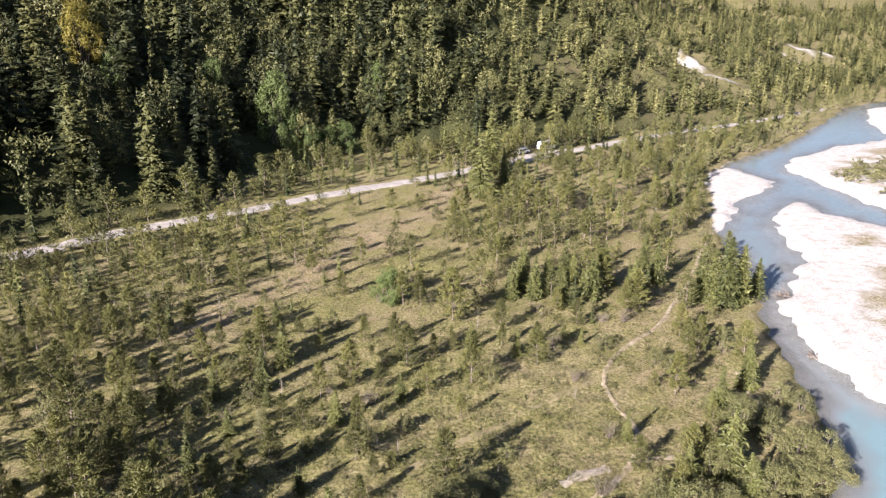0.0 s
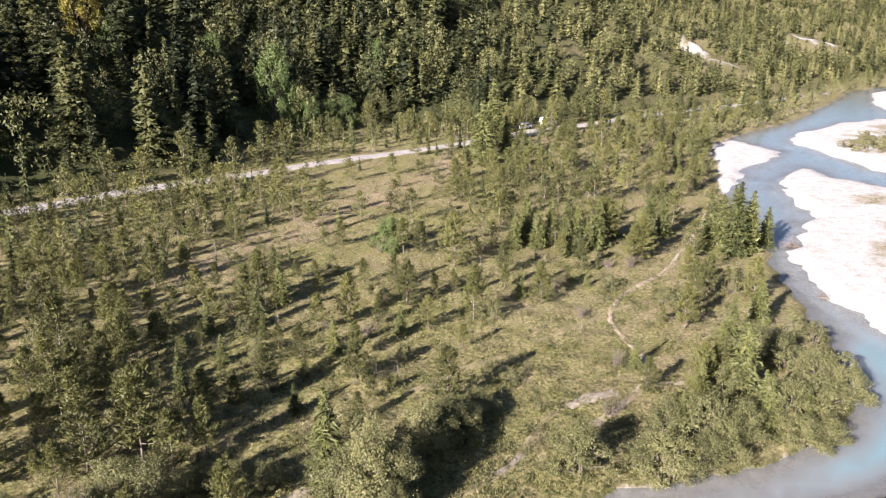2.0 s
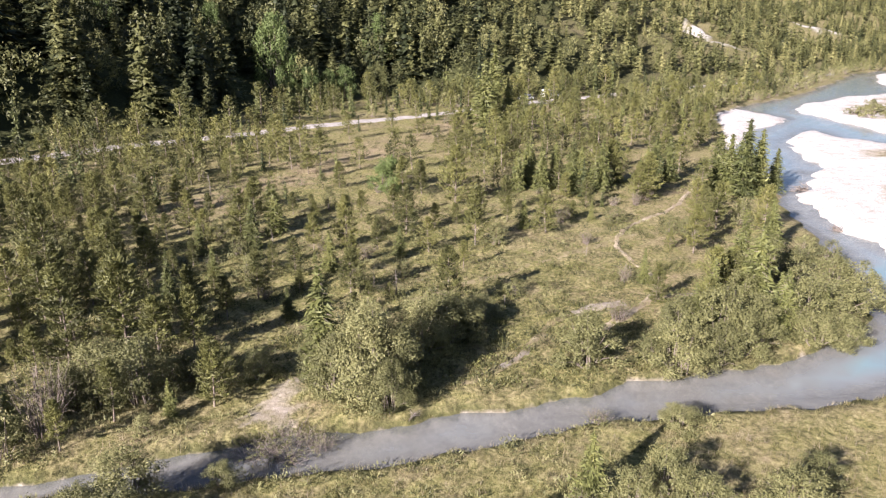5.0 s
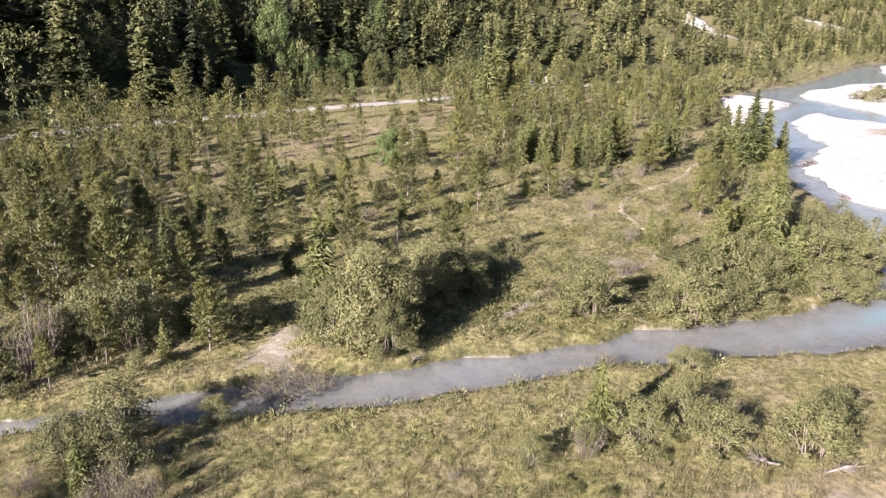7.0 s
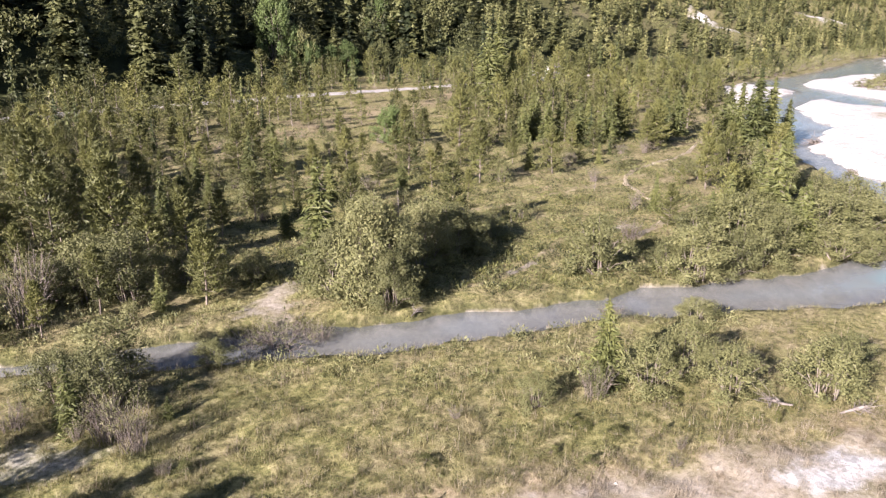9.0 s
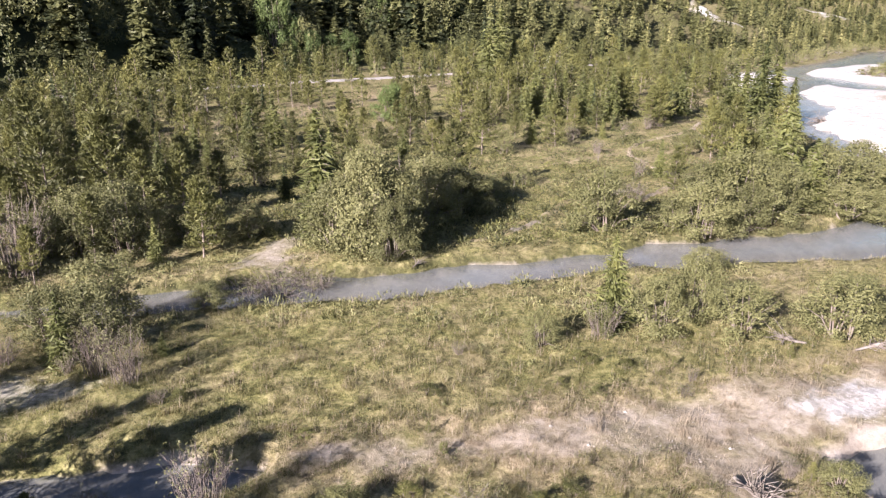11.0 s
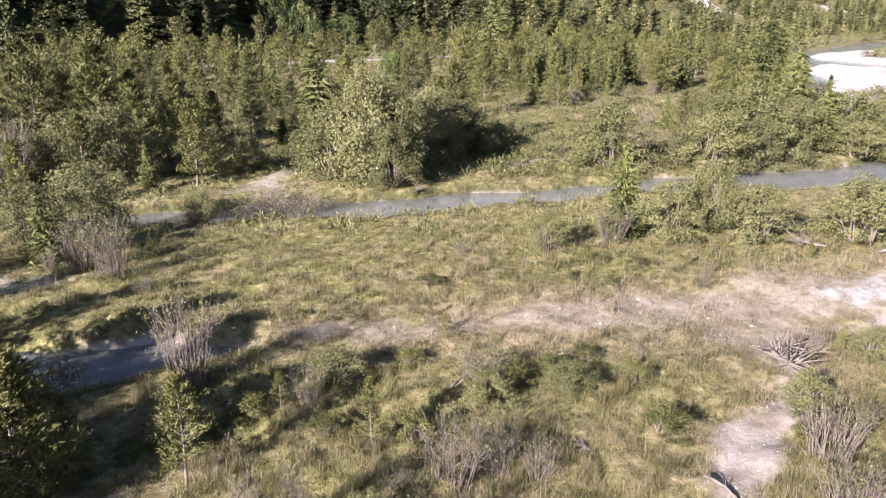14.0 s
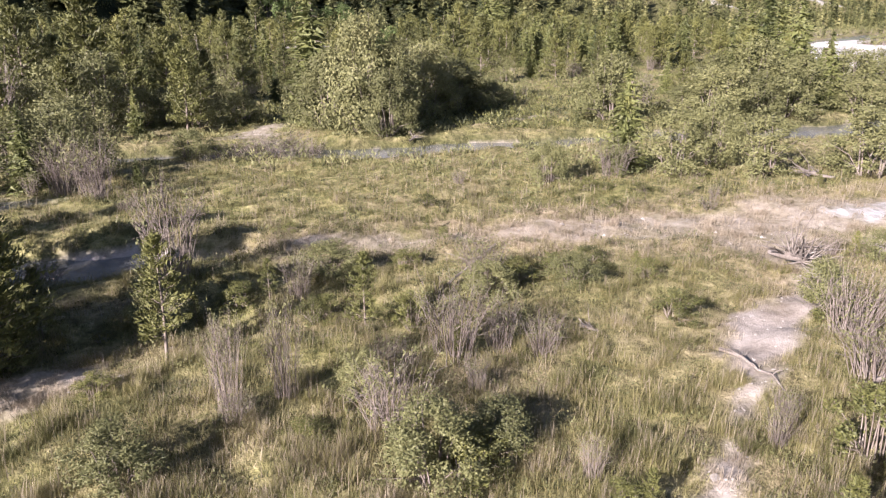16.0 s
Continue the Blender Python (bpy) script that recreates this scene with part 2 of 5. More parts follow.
WHITE_SAND = [(9.3, 18.2), (10.3, 19.6), (13, 20.6), (16, 20), (14, 17.6), (10.6, 17.0)]
EARTH_SPOT = [(-9, 9.2), (-5.4, 9.7), (-4.6, 9.1), (-5.6, 8.1), (-9, 7.4)]
LAYBY = [(13, 169), (22, 181), (33, 189), (36, 186), (26, 175), (17, 168)]
ISLE = [(85, 150), (95, 163), (114, 180), (137, 196), (210, 190), (200, 150), (120, 122), (86, 131)]
HEATH = [(-31, 72), (-27, 84), (-22, 97), (-12, 118), (2, 146), (8, 150), (4, 126), (-8, 102), (-18, 84), (-26, 70)]
FOOT = [(-330, -60), (-200, 15), (-127, 57), (-86, 86), (-61, 109), (-43, 127), (-38, 166), (-20, 188), (24, 203), (56, 220), (84, 236), (112, 250),
        (160, 300), (205, 350), (300, 440), (640, 620)]


def inside(poly, X, Y):
    """Signed distance to a polygon's edge: positive inside."""
    d, odd = np.full(X.shape, 1e18), np.zeros(X.shape, bool)
    for (ax, ay), (bx, by) in zip(poly, poly[1:] + poly[:1]):
        ex, ey = bx - ax, by - ay
        s = np.clip(((X - ax) * ex + (Y - ay) * ey) / (ex * ex + ey * ey), 0, 1)
        d = np.minimum(d, (X - ax - s * ex) ** 2 + (Y - ay - s * ey) ** 2)
        odd ^= ((ay > Y) != (by > Y)) & (X < ex * (Y - ay) / (by - ay if by != ay else 1e-9) + ax)
    d = np.sqrt(d)
    return np.where(odd, d, -d)


def ease(v, a, b):
    s = np.clip((v - a) / (b - a), 0, 1)
    return s * s * (3 - 2 * s)


WAVES = [(random.uniform(0, 6.28), random.uniform(0, 6.28), random.uniform(0, 6.28)) for _ in range(24)]


def ripple(X, Y, size, octaves=4, seed=0):
    """Smooth uneven relief between about -1 and 1, with forms about 'size' metres across."""
    out, amp, total = 0, 1.0, 0
    for i in range(octaves):
        a, b, c = WAVES[(seed * 5 + i) % 24]
        f = 6.28 / size * 1.9 ** i
        wx, wy = X + 0.35 * size / 1.9 ** i * np.sin(f * 0.6 * Y + b), Y + 0.35 * size / 1.9 ** i * np.sin(f * 0.53 * X + c)
        out = out + amp * np.sin(f * (wx * math.cos(a) + wy * math.sin(a)) + b) * np.cos(f * (wy * math.cos(a * 1.7) - wx * math.sin(a * 1.7)) * 0.8 + c)
        total += amp
        amp *= 0.55
    return out / total


RIVER = FAR_BANK + NEAR_BANK
HILL = FOOT + [(640, 2500), (-1500, 2500), (-1500, -60)]
WATER_Z = -0.42


def survey(X, Y):
    """Height of the ground and its zones (gravel, silt, dryness, litter) at the places X, Y."""
    wob = 0.35 * ripple(X, Y, 5.0, 3, 1) + np.clip(np.hypot(X, Y) / 60, 0.1, 1.5) * 0.9 * ripple(X, Y, 17.0, 3, 2)
    river = inside(RIVER, X, Y) + wob
    bar = np.full(X.shape, -1e9)
    for b in BARS:
        bar = np.maximum(bar, inside(b, X, Y))
    bar = bar + 1.5 * wob
    near = inside(SIDE_CHANNEL, X, Y) + 0.35 * ripple(X, Y, 2.2, 3, 3)
    pool = inside(POOL, X, Y) + 0.3 * ripple(X, Y, 2.0, 3, 4)
    hill = inside(HILL, X, Y) + 4 * ripple(X, Y, 40, 3, 2)
    rise = np.clip(hill, 0, None)
    left = ease(-X, -160, 40)
    steep = 0.30 + 0.30 * left
    Z = 0.20 * ripple(X, Y, 9, 4, 0) + 0.10 * ripple(X, Y, 1.7, 3, 1) * (1 - ease(Y, 60, 120))
    Z = Z + steep * rise * rise / (rise + 18) * (1 - 0.35 * ease(rise, 150, 600)) + np.minimum(rise * 0.13, 9) * ripple(X, Y, 90, 2, 3)
    # a spur of the mountain stands beyond the meadow and throws its shade over the wood
    Z = Z + 30 * np.exp(-(((X + 205) / 62) ** 2 + ((Y - 62) / 85) ** 2)) * ease(hill, 0, 40)
    Z = np.where(river > -0.6, Z * (1 - ease(river, -0.6, 0.0)) + (-0.12) * ease(river, -0.6, 0), Z)
    Z = Z - (0.62 + (0.5 + 0.9 * ease(X, 16, 28) * (1 - 0.55 * ease(Y, 60, 100)) * (1 - ease(bar, -5, -1))) * ease(river, 0.6, 3.5) * (1 - 0.5 * ease(bar, -2, 1))) * ease(river, -0.1, 0.5)
    Z = np.where(river > 0, Z + ease(bar, -2.0, 2.5) * 1.25 * ease(river, 0, 1.5) + ease(bar, 2, 20) * 0.25 * (1 + ripple(X, Y, 14, 3, 2)), Z)
    Z = Z - 0.62 * ease(near, -0.35, 0.7) - 0.75 * ease(pool, -0.4, 0.6)
    silt = np.maximum.reduce([ease(inside(SILT_BAND, X, Y) + 0.5 * ripple(X, Y, 3, 3, 4), -0.9, 0.9) * 0.52, ease(inside(SAND_PATH, X, Y) + 0.26 * ripple(X, Y, 1.1, 4, 5), -0.3, 0.3) * 0.85,
                              ease(near, -0.1, 0.5) * 0.8, ease(pool, -0.6, 0.1), ease(inside(EARTH_SPOT, X, Y) + 0.5 * ripple(X, Y, 1.5, 3, 0), -0.3, 0.6) * 0.6, ease(inside(BANK_SPOT, X, Y) + 0.9 * ripple(X, Y, 2.6, 3, 1), -0.6, 0.9) * 0.6])
    silt = np.maximum(silt, ease(river, 0.22, 0.45) * (1 - ease(bar, -3, -1)))
    gravel = np.maximum.reduce([ease(bar, -3, -0.5) * ease(river, 0, 1), ease(inside(WHITE_SAND, X, Y) + 0.9 * ripple(X, Y, 2.2, 4, 5), -0.2, 1.6) * 0.75, ease(inside(GRAVEL_SPOT, X, Y) + 0.6 * ripple(X, Y, 2.5, 3, 2), 0.1, 1.3) * 0.42])
    # a lay-by beside the road, and bare limestone slides on the mountain
    scree = ripple(X, Y, 13, 4, 1)
    slides = [np.exp(-(((X - cx) / rx) ** 2 + ((Y - cy) / ry) ** 2)) for cx, cy, rx, ry in ((113, 325, 9, 11), (122, 306, 13, 6), (203, 425, 8, 16), (216, 446, 9, 18), (232, 440, 8, 12), (69, 218, 4, 3))]
    gravel = np.maximum.reduce([gravel, ease(inside(LAYBY, X, Y), -0.8, 0.8), ease(np.maximum.reduce(slides) + 0.45 * scree + 0.2 * ripple(X, Y, 4, 3, 2), 0.4, 0.95) * 0.72])
    overgrown = ease(bar, 5, 12) * ease(ripple(X, Y, 26, 4, 1), -0.25, 0.4)
    gravel = gravel * (1 - 0.7 * overgrown)
    dry = 0.6 * ease(inside(HEATH, X, Y) + 5 * ripple(X, Y, 12, 4, 1), -3, 4) + 0.5 * ease(inside(SILT_BAND, X, Y), -2.0, 0.2)
    # right-hand meadow paler: a drier terrace, plus veiling glare put into its colour
    dry = dry + 0.22 * ease(X, 4, 22) * ease(Y, 28, 36) + 0.30 * ripple(X, Y, 6, 3, 4) + 0.20 * (1 - ease(Y, 9, 15)) * (1 + ripple(X, Y, 3.1, 3, 0)) + 0.25 * overgrown
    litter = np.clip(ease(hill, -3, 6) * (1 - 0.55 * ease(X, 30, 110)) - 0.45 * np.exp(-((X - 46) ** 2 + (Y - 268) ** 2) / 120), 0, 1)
    # dark earth shows along the cut banks
    litter = np.maximum(litter, 0.7 * ease(river, -0.4, -0.05) * (1 - ease(bar, -3, -1)))
    return Z, np.clip(gravel, 0, 1), np.clip(silt, 0, 1), np.clip(dry, 0, 1), litter, river, hill


def ground_z(x, y):
    return float(survey(np.array([float(x)]), np.array([float(y)]))[0][0])


def mesh_from(name, verts, faces, material, smooth=False):
    me = bpy.data.meshes.new(name)
    verts = np.asarray(verts, dtype=np.float32)
    faces = np.asarray(faces, dtype=np.int32)
    k = faces.shape[1]
    me.vertices.add(len(verts))
    me.vertices.foreach_set("co", verts.ravel())
    me.loops.add(faces.size)
    me.loops.foreach_set("vertex_index", faces.ravel())
    me.polygons.add(len(faces))
    me.polygons.foreach_set("loop_start", np.arange(0, faces.size, k, dtype=np.int32))
    me.polygons.foreach_set("use_smooth", np.full(len(faces), smooth))
    me.update(calc_edges=True)
    me.validate()
    me.materials.append(material)
    return me


def spread(first, last, fine, growth):
    """Coordinates from first to last whose steps widen away from zero."""
    out = [0.0]
    while out[-1] < last:
        out.append(out[-1] + fine + growth * out[-1])
    neg = [0.0]
    while neg[-1] > first:
        neg.append(neg[-1] - fine + growth * neg[-1])
    return np.array(neg[:0:-1] + out)


def build_ground():
    xs, ys = spread(-1500, 1500, 0.16, 0.0235), spread(0, 2400, 0.1, 0.0145)
    ys = np.concatenate([spread(-1500, 0, 2.0, 0.12)[:-1], ys])
    X, Y = np.meshgrid(xs, ys)
    Z, gravel, silt, dry, litter, river, hill = survey(X, Y)
    nx, ny = len(xs), len(ys)
    i = np.arange(nx * ny).reshape(ny, nx)
    quads = np.stack([i[:-1, :-1], i[:-1, 1:], i[1:, 1:], i[1:, :-1]], -1).reshape(-1, 4)
    me = mesh_from("ground", np.stack([X, Y, Z], -1).reshape(-1, 3), quads, GROUND, True)
    at = me.attributes.new("zone", "FLOAT_COLOR", "POINT")
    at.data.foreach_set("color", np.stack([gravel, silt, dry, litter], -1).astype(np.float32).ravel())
    return tagged(new("ground", me), "valley floor of meadow, gravel and silt below a wooded mountain", "ground", kind="structure")


build_ground()


def build_water():
    xs, ys = spread(-330, 640, 0.6, 0.04), spread(-120, 640, 0.5, 0.03)
    X, Y = np.meshgrid(xs, ys)
    i = np.arange(X.size).reshape(X.shape)
    quads = np.stack([i[:-1, :-1], i[:-1, 1:], i[1:, 1:], i[1:, :-1]], -1).reshape(-1, 4)
    me = mesh_from("water", np.stack([X, Y, np.full(X.shape, WATER_Z)], -1).reshape(-1, 3), quads, WATER, True)
    depth = np.clip((WATER_Z - survey(X, Y)[0]) / 1.8, 0, 1)
    me.attributes.new("depth", "FLOAT", "POINT").data.foreach_set("value", depth.astype(np.float32).ravel())
    return tagged(new("water", me), "shallow milky turquoise river water over a stony bed", "water", kind="structure")


build_water()


def ribbon(name, line, width, material, label, category, lift=0.05, ragged=0.4):
    """A road or path laid on the ground along a line, with uneven edges."""
    pts = []
    P = [line[0]] + line + [line[-1]]
    for a, b, c, d in zip(P, P[1:], P[2:], P[3:]):
        n = max(4, int(math.dist(b, c) / 0.6))
        for k in range(n):
            s = k / n
            pts.append([0.5 * (2 * b[j] + (c[j] - a[j]) * s + (2 * a[j] - 5 * b[j] + 4 * c[j] - d[j]) * s * s + (3 * b[j] - a[j] - 3 * c[j] + d[j]) * s ** 3) for j in (0, 1)])
    pts = np.array(pts)
    t = np.gradient(pts, axis=0)
    t /= np.linalg.norm(t, axis=1)[:, None]
    nrm = np.stack([-t[:, 1], t[:, 0]], 1)
    cols = []
    for u in (-1, -0.6, -0.2, 0.2, 0.6, 1):
        wob = ragged * width * ripple(pts[:, 0] + 7 * u, pts[:, 1], 2.6 * width, 3, 2) if abs(u) == 1 else 0
        q = pts + nrm * (u * width / 2 + wob)[:, None] if abs(u) == 1 else pts + nrm * u * width / 2
        z = survey(q[:, 0], q[:, 1])[0] + (lift if abs(u) < 1 else -0.06)
        cols.append(np.column_stack([q, z]))
    V = np.stack(cols, 1)
    n, k = V.shape[:2]
    i = np.arange(n * k).reshape(n, k)
    quads = np.stack([i[:-1, :-1], i[1:, :-1], i[1:, 1:], i[:-1, 1:]], -1).reshape(-1, 4)
    return tagged(new(name, mesh_from(name, V.reshape(-1, 3), quads, material, True)), label, category, kind="structure")


ROAD = [(-150, 40), (-100, 70), (-64.6, 97), (-54, 109), (-46.6, 115.5), (-35.6, 124.5), (-26.9, 133), (-15.7, 142.5), (-7.8, 148.5), (4.7, 159.5),
        (20.8, 175.5), (37.8, 189), (50, 200), (69, 216), (100, 238), (150, 280)]
ribbon("road", ROAD, 4.6, GRAVEL_ROAD, "pale gravel forest road along the foot of the wood", "road", 0.16, 0.06)
ribbon("footpath", [(44, 110), (38.3, 99), (33, 88), (28, 79.3), (24, 72.7), (18.8, 67), (15.8, 61.4), (15.4, 57.1), (16.3, 52.8), (15.9, 49.4), (14.2, 46.4), (12.5, 44.3)],
       0.6, TRODDEN, "narrow trodden sandy footpath winding through the meadow", "path")
ribbon("footpath", [(24, 49.5), (21.2, 48.6), (17.6, 47.7), (14.9, 47.1), (12.5, 44.3), (9, 41), (7, 39.5)], 0.8, TRODDEN, "narrow trodden sandy footpath winding through the meadow", "path")
ribbon("footpath", [(18, 63.5), (12.4, 58.8), (9, 56.1), (5.2, 52.8), (1.7, 50.2), (-3, 46)], 0.9, OLD_TRACK, "grassed-over old track across the meadow", "path", 0.02)
ribbon("footpath", [(29, 62), (28.4, 57), (29.2, 53)], 0.6, TRODDEN, "short trodden sandy footpath above the river bank", "path")
ribbon("footpath", [(12.8, 46.5), (10.6, 45.5), (8.4, 44.2)], 1.1, SANDY, "bare pale sandy patch on the bank track", "path", 0.05, 0.5)
ribbon("footpath", [(8.4, 44.2), (6.3, 41.5), (4.4, 37.6), (2.4, 35.6), (0.4, 34.1)], 0.7, OLD_TRACK, "grassed-over sandy track along the stream bank", "path", 0.03, 0.6)
ribbon("footpath", [(4.9, 38.6), (4.2, 37.4), (3.0, 36.2)], 0.6, SANDY, "bare pale sandy patch on the bank track", "path", 0.06, 0.5)


# ---- plants: each kind is shaped once or a few times at a height of one metre, then set out ----
def tube(path, radii, sides=5):
    """A tapered round limb along a path: vertices and quads."""
    path = np.asarray(path, float)
    d = np.gradient(path, axis=0)
    d /= np.linalg.norm(d, axis=1)[:, None] + 1e-9
    ref = np.where(np.abs(d[:, 2:3]) > 0.9, np.array([[1.0, 0, 0]]), np.array([[0, 0, 1.0]]))
    u = np.cross(d, ref)
    u /= np.linalg.norm(u, axis=1)[:, None] + 1e-9
    v = np.cross(d, u)
    a = np.linspace(0, 2 * np.pi, sides, endpoint=False)
    ring = np.cos(a)[None, :, None] * u[:, None] + np.sin(a)[None, :, None] * v[:, None]
    V = path[:, None] + ring * np.asarray(radii)[:, None, None]
    n = len(path)
    i = np.arange(n * sides).reshape(n, sides)
    j = np.roll(i, -1, axis=1)
    q = np.stack([i[:-1], j[:-1], j[1:], i[1:]], -1).reshape(-1, 4)
    return V.reshape(-1, 3), q


def joined(pieces):
    vs, fs, off = [], [], 0
    for v, f in pieces:
        vs.append(v)
        fs.append(f + off)
        off += len(v)
    return np.concatenate(vs), np.concatenate(fs)


def sprays(centres, along, length, width, rg):
    """Small pointed leaf sprays (two triangles, folded) at the centres, pointing along."""
    n = len(centres)
    along = along + rg.normal(0, 0.35, (n, 3))
    along /= np.linalg.norm(along, axis=1)[:, None] + 1e-9
    side = np.cross(along, rg.normal(0, 1, (n, 3)))
    side /= np.linalg.norm(side, axis=1)[:, None] + 1e-9
    L = (length * rg.uniform(0.6, 1.35, n))[:, None]
    W = (width * rg.uniform(0.6, 1.35, n))[:, None]
    up = np.cross(side, along) * W * 0.35
    a, b, c, d = centres - along * L * 0.45, centres + side * W - up, centres + along * L * 0.55, centres - side * W - up
    V = np.stack([a, b, c, d], 1).reshape(-1, 3)
    i = np.arange(n)[:, None] * 4
    return V, np.concatenate([i + [[0, 1, 2]], i + [[0, 2, 3]]], 0)


def needles(centres, along, length, width, rg, facing=None):
    """Narrow pointed needle sprays, one triangle each, lying roughly across 'facing' where it is given."""
    n = len(centres)
    along = along + rg.normal(0, 0.4, (n, 3))
    along /= np.linalg.norm(along, axis=1)[:, None] + 1e-9
    side = np.cross(along, rg.normal(0, 1, (n, 3)) if facing is None else facing + rg.normal(0, 0.33, (n, 3)))
    side /= np.linalg.norm(side, axis=1)[:, None] + 1e-9
    L = (length * rg.uniform(0.6, 1.4, n))[:, None]
    W = (width * rg.uniform(0.6, 1.4, n))[:, None]
    V = np.stack([centres - along * L * 0.5 - side * W, centres - along * L * 0.4 + side * W, centres + along * L * 0.55], 1).reshape(-1, 3)
    return V, np.arange(3 * n).reshape(-1, 3)


def skirts(rg, levels, width, start, sides=11):
    """The dense inner boughs of a spruce: stacked ragged skirts that droop outwards."""
    vs, fs, off = [], [], 0
    for lv in range(levels):
        s = lv / (levels - 1)
        z = start + (0.9 - start) * s
        r = width * (1 - s) ** 0.8 * rg.uniform(0.85, 1.1) + 0.015
        a = np.linspace(0, 6.28, sides * 2, endpoint=False) + rg.uniform(0, 6)
        rr = r * np.where(np.arange(sides * 2) % 2, rg.uniform(0.5, 0.65), 1.0) * rg.uniform(0.7, 1.15, sides * 2)
        ring = np.column_stack([np.cos(a) * rr, np.sin(a) * rr, z - 0.42 * rr + rg.normal(0, 0.006, sides * 2)])
        v = np.concatenate([ring, [[0, 0, z + 0.085 + 0.5 * r]]])
        k = np.arange(sides * 2)
        vs.append(v)
        fs.append(np.column_stack([k, np.roll(k, -1), np.full(sides * 2, sides * 2)]) + off)
        off += len(v)
    return np.concatenate(vs), np.concatenate(fs)


def unit(v):
    return v / (np.linalg.norm(v, axis=-1, keepdims=True) + 1e-9)


def spruce_shape(rg, levels=22, width=0.2, start=0.06, leaf=0.034, per=13, gaps=0.0, sides=11, core_levels=12):
    """A spruce: straight tapered trunk, whorls of drooping boughs, shorter to the top."""
    lean = rg.normal(0, 0.012, 2)
    zs = np.linspace(0, 1, 7)
    trunk = [tube(np.column_stack([lean[0] * zs, lean[1] * zs, zs * 0.98]), 0.016 * (1 - zs) + 0.0025, 6)]
    C, A = [], []
    for lv in range(levels):
        s = lv / (levels - 1)
        z = start + (0.97 - start) * s ** 0.92
        r = width * (1 - s) ** 0.8 * rg.uniform(0.8, 1.15) + 0.012
        boughs = int(round(4 + 4 * (1 - s)))
        a0 = rg.uniform(0, 6.28)
        for b in range(boughs):
            if rg.random() < gaps:
                continue
            a = a0 + 6.28 * b / boughs + rg.normal(0, 0.2)
            rr = r * rg.uniform(0.7, 1.2)
            n = max(3, int(per * rr / width * 1.3))
            q = np.linspace(0.25, 1.0, n) + rg.normal(0, 0.04, n)
            out = np.array([math.cos(a), math.sin(a), 0])
            side = np.array([-out[1], out[0], 0])
            drop = -0.38 * rr * q ** 1.4 + 0.10 * rr * q ** 4
            cen = out * (rr * q)[:, None] + side * (rg.normal(0, 0.22, n) * rr * (1.15 - 0.7 * q))[:, None]
            cen[:, 2] += z + drop + rg.normal(0, 0.008, n)
            C.append(cen)
            A.append(np.tile(out + np.array([0, 0, -0.25]), (n, 1)) + side * rg.normal(0, 0.5, n)[:, None])
            if b % 2 == 0 and width > 0.12:
                trunk.append(tube([[0, 0, z], list(out * rr * 0.8 + np.array([0, 0, z - 0.2 * rr]))], [0.004, 0.0012], 3))
    C.append(np.column_stack([np.zeros(5), np.zeros(5), np.linspace(0.93, 1.0, 5)]))
    A.append(np.tile([0.1, 0, 1.0], (5, 1)))
    C, A = np.concatenate(C), np.concatenate(A)
    C[:, :2] += C[:, 2:3] * lean
    core = skirts(rg, core_levels, width * 0.5, start, sides)
    core[0][:, :2] += core[0][:, 2:3] * lean
    return joined(trunk), joined([core, needles(C, unit(A), leaf * 2.0, leaf * 0.30, rg)])


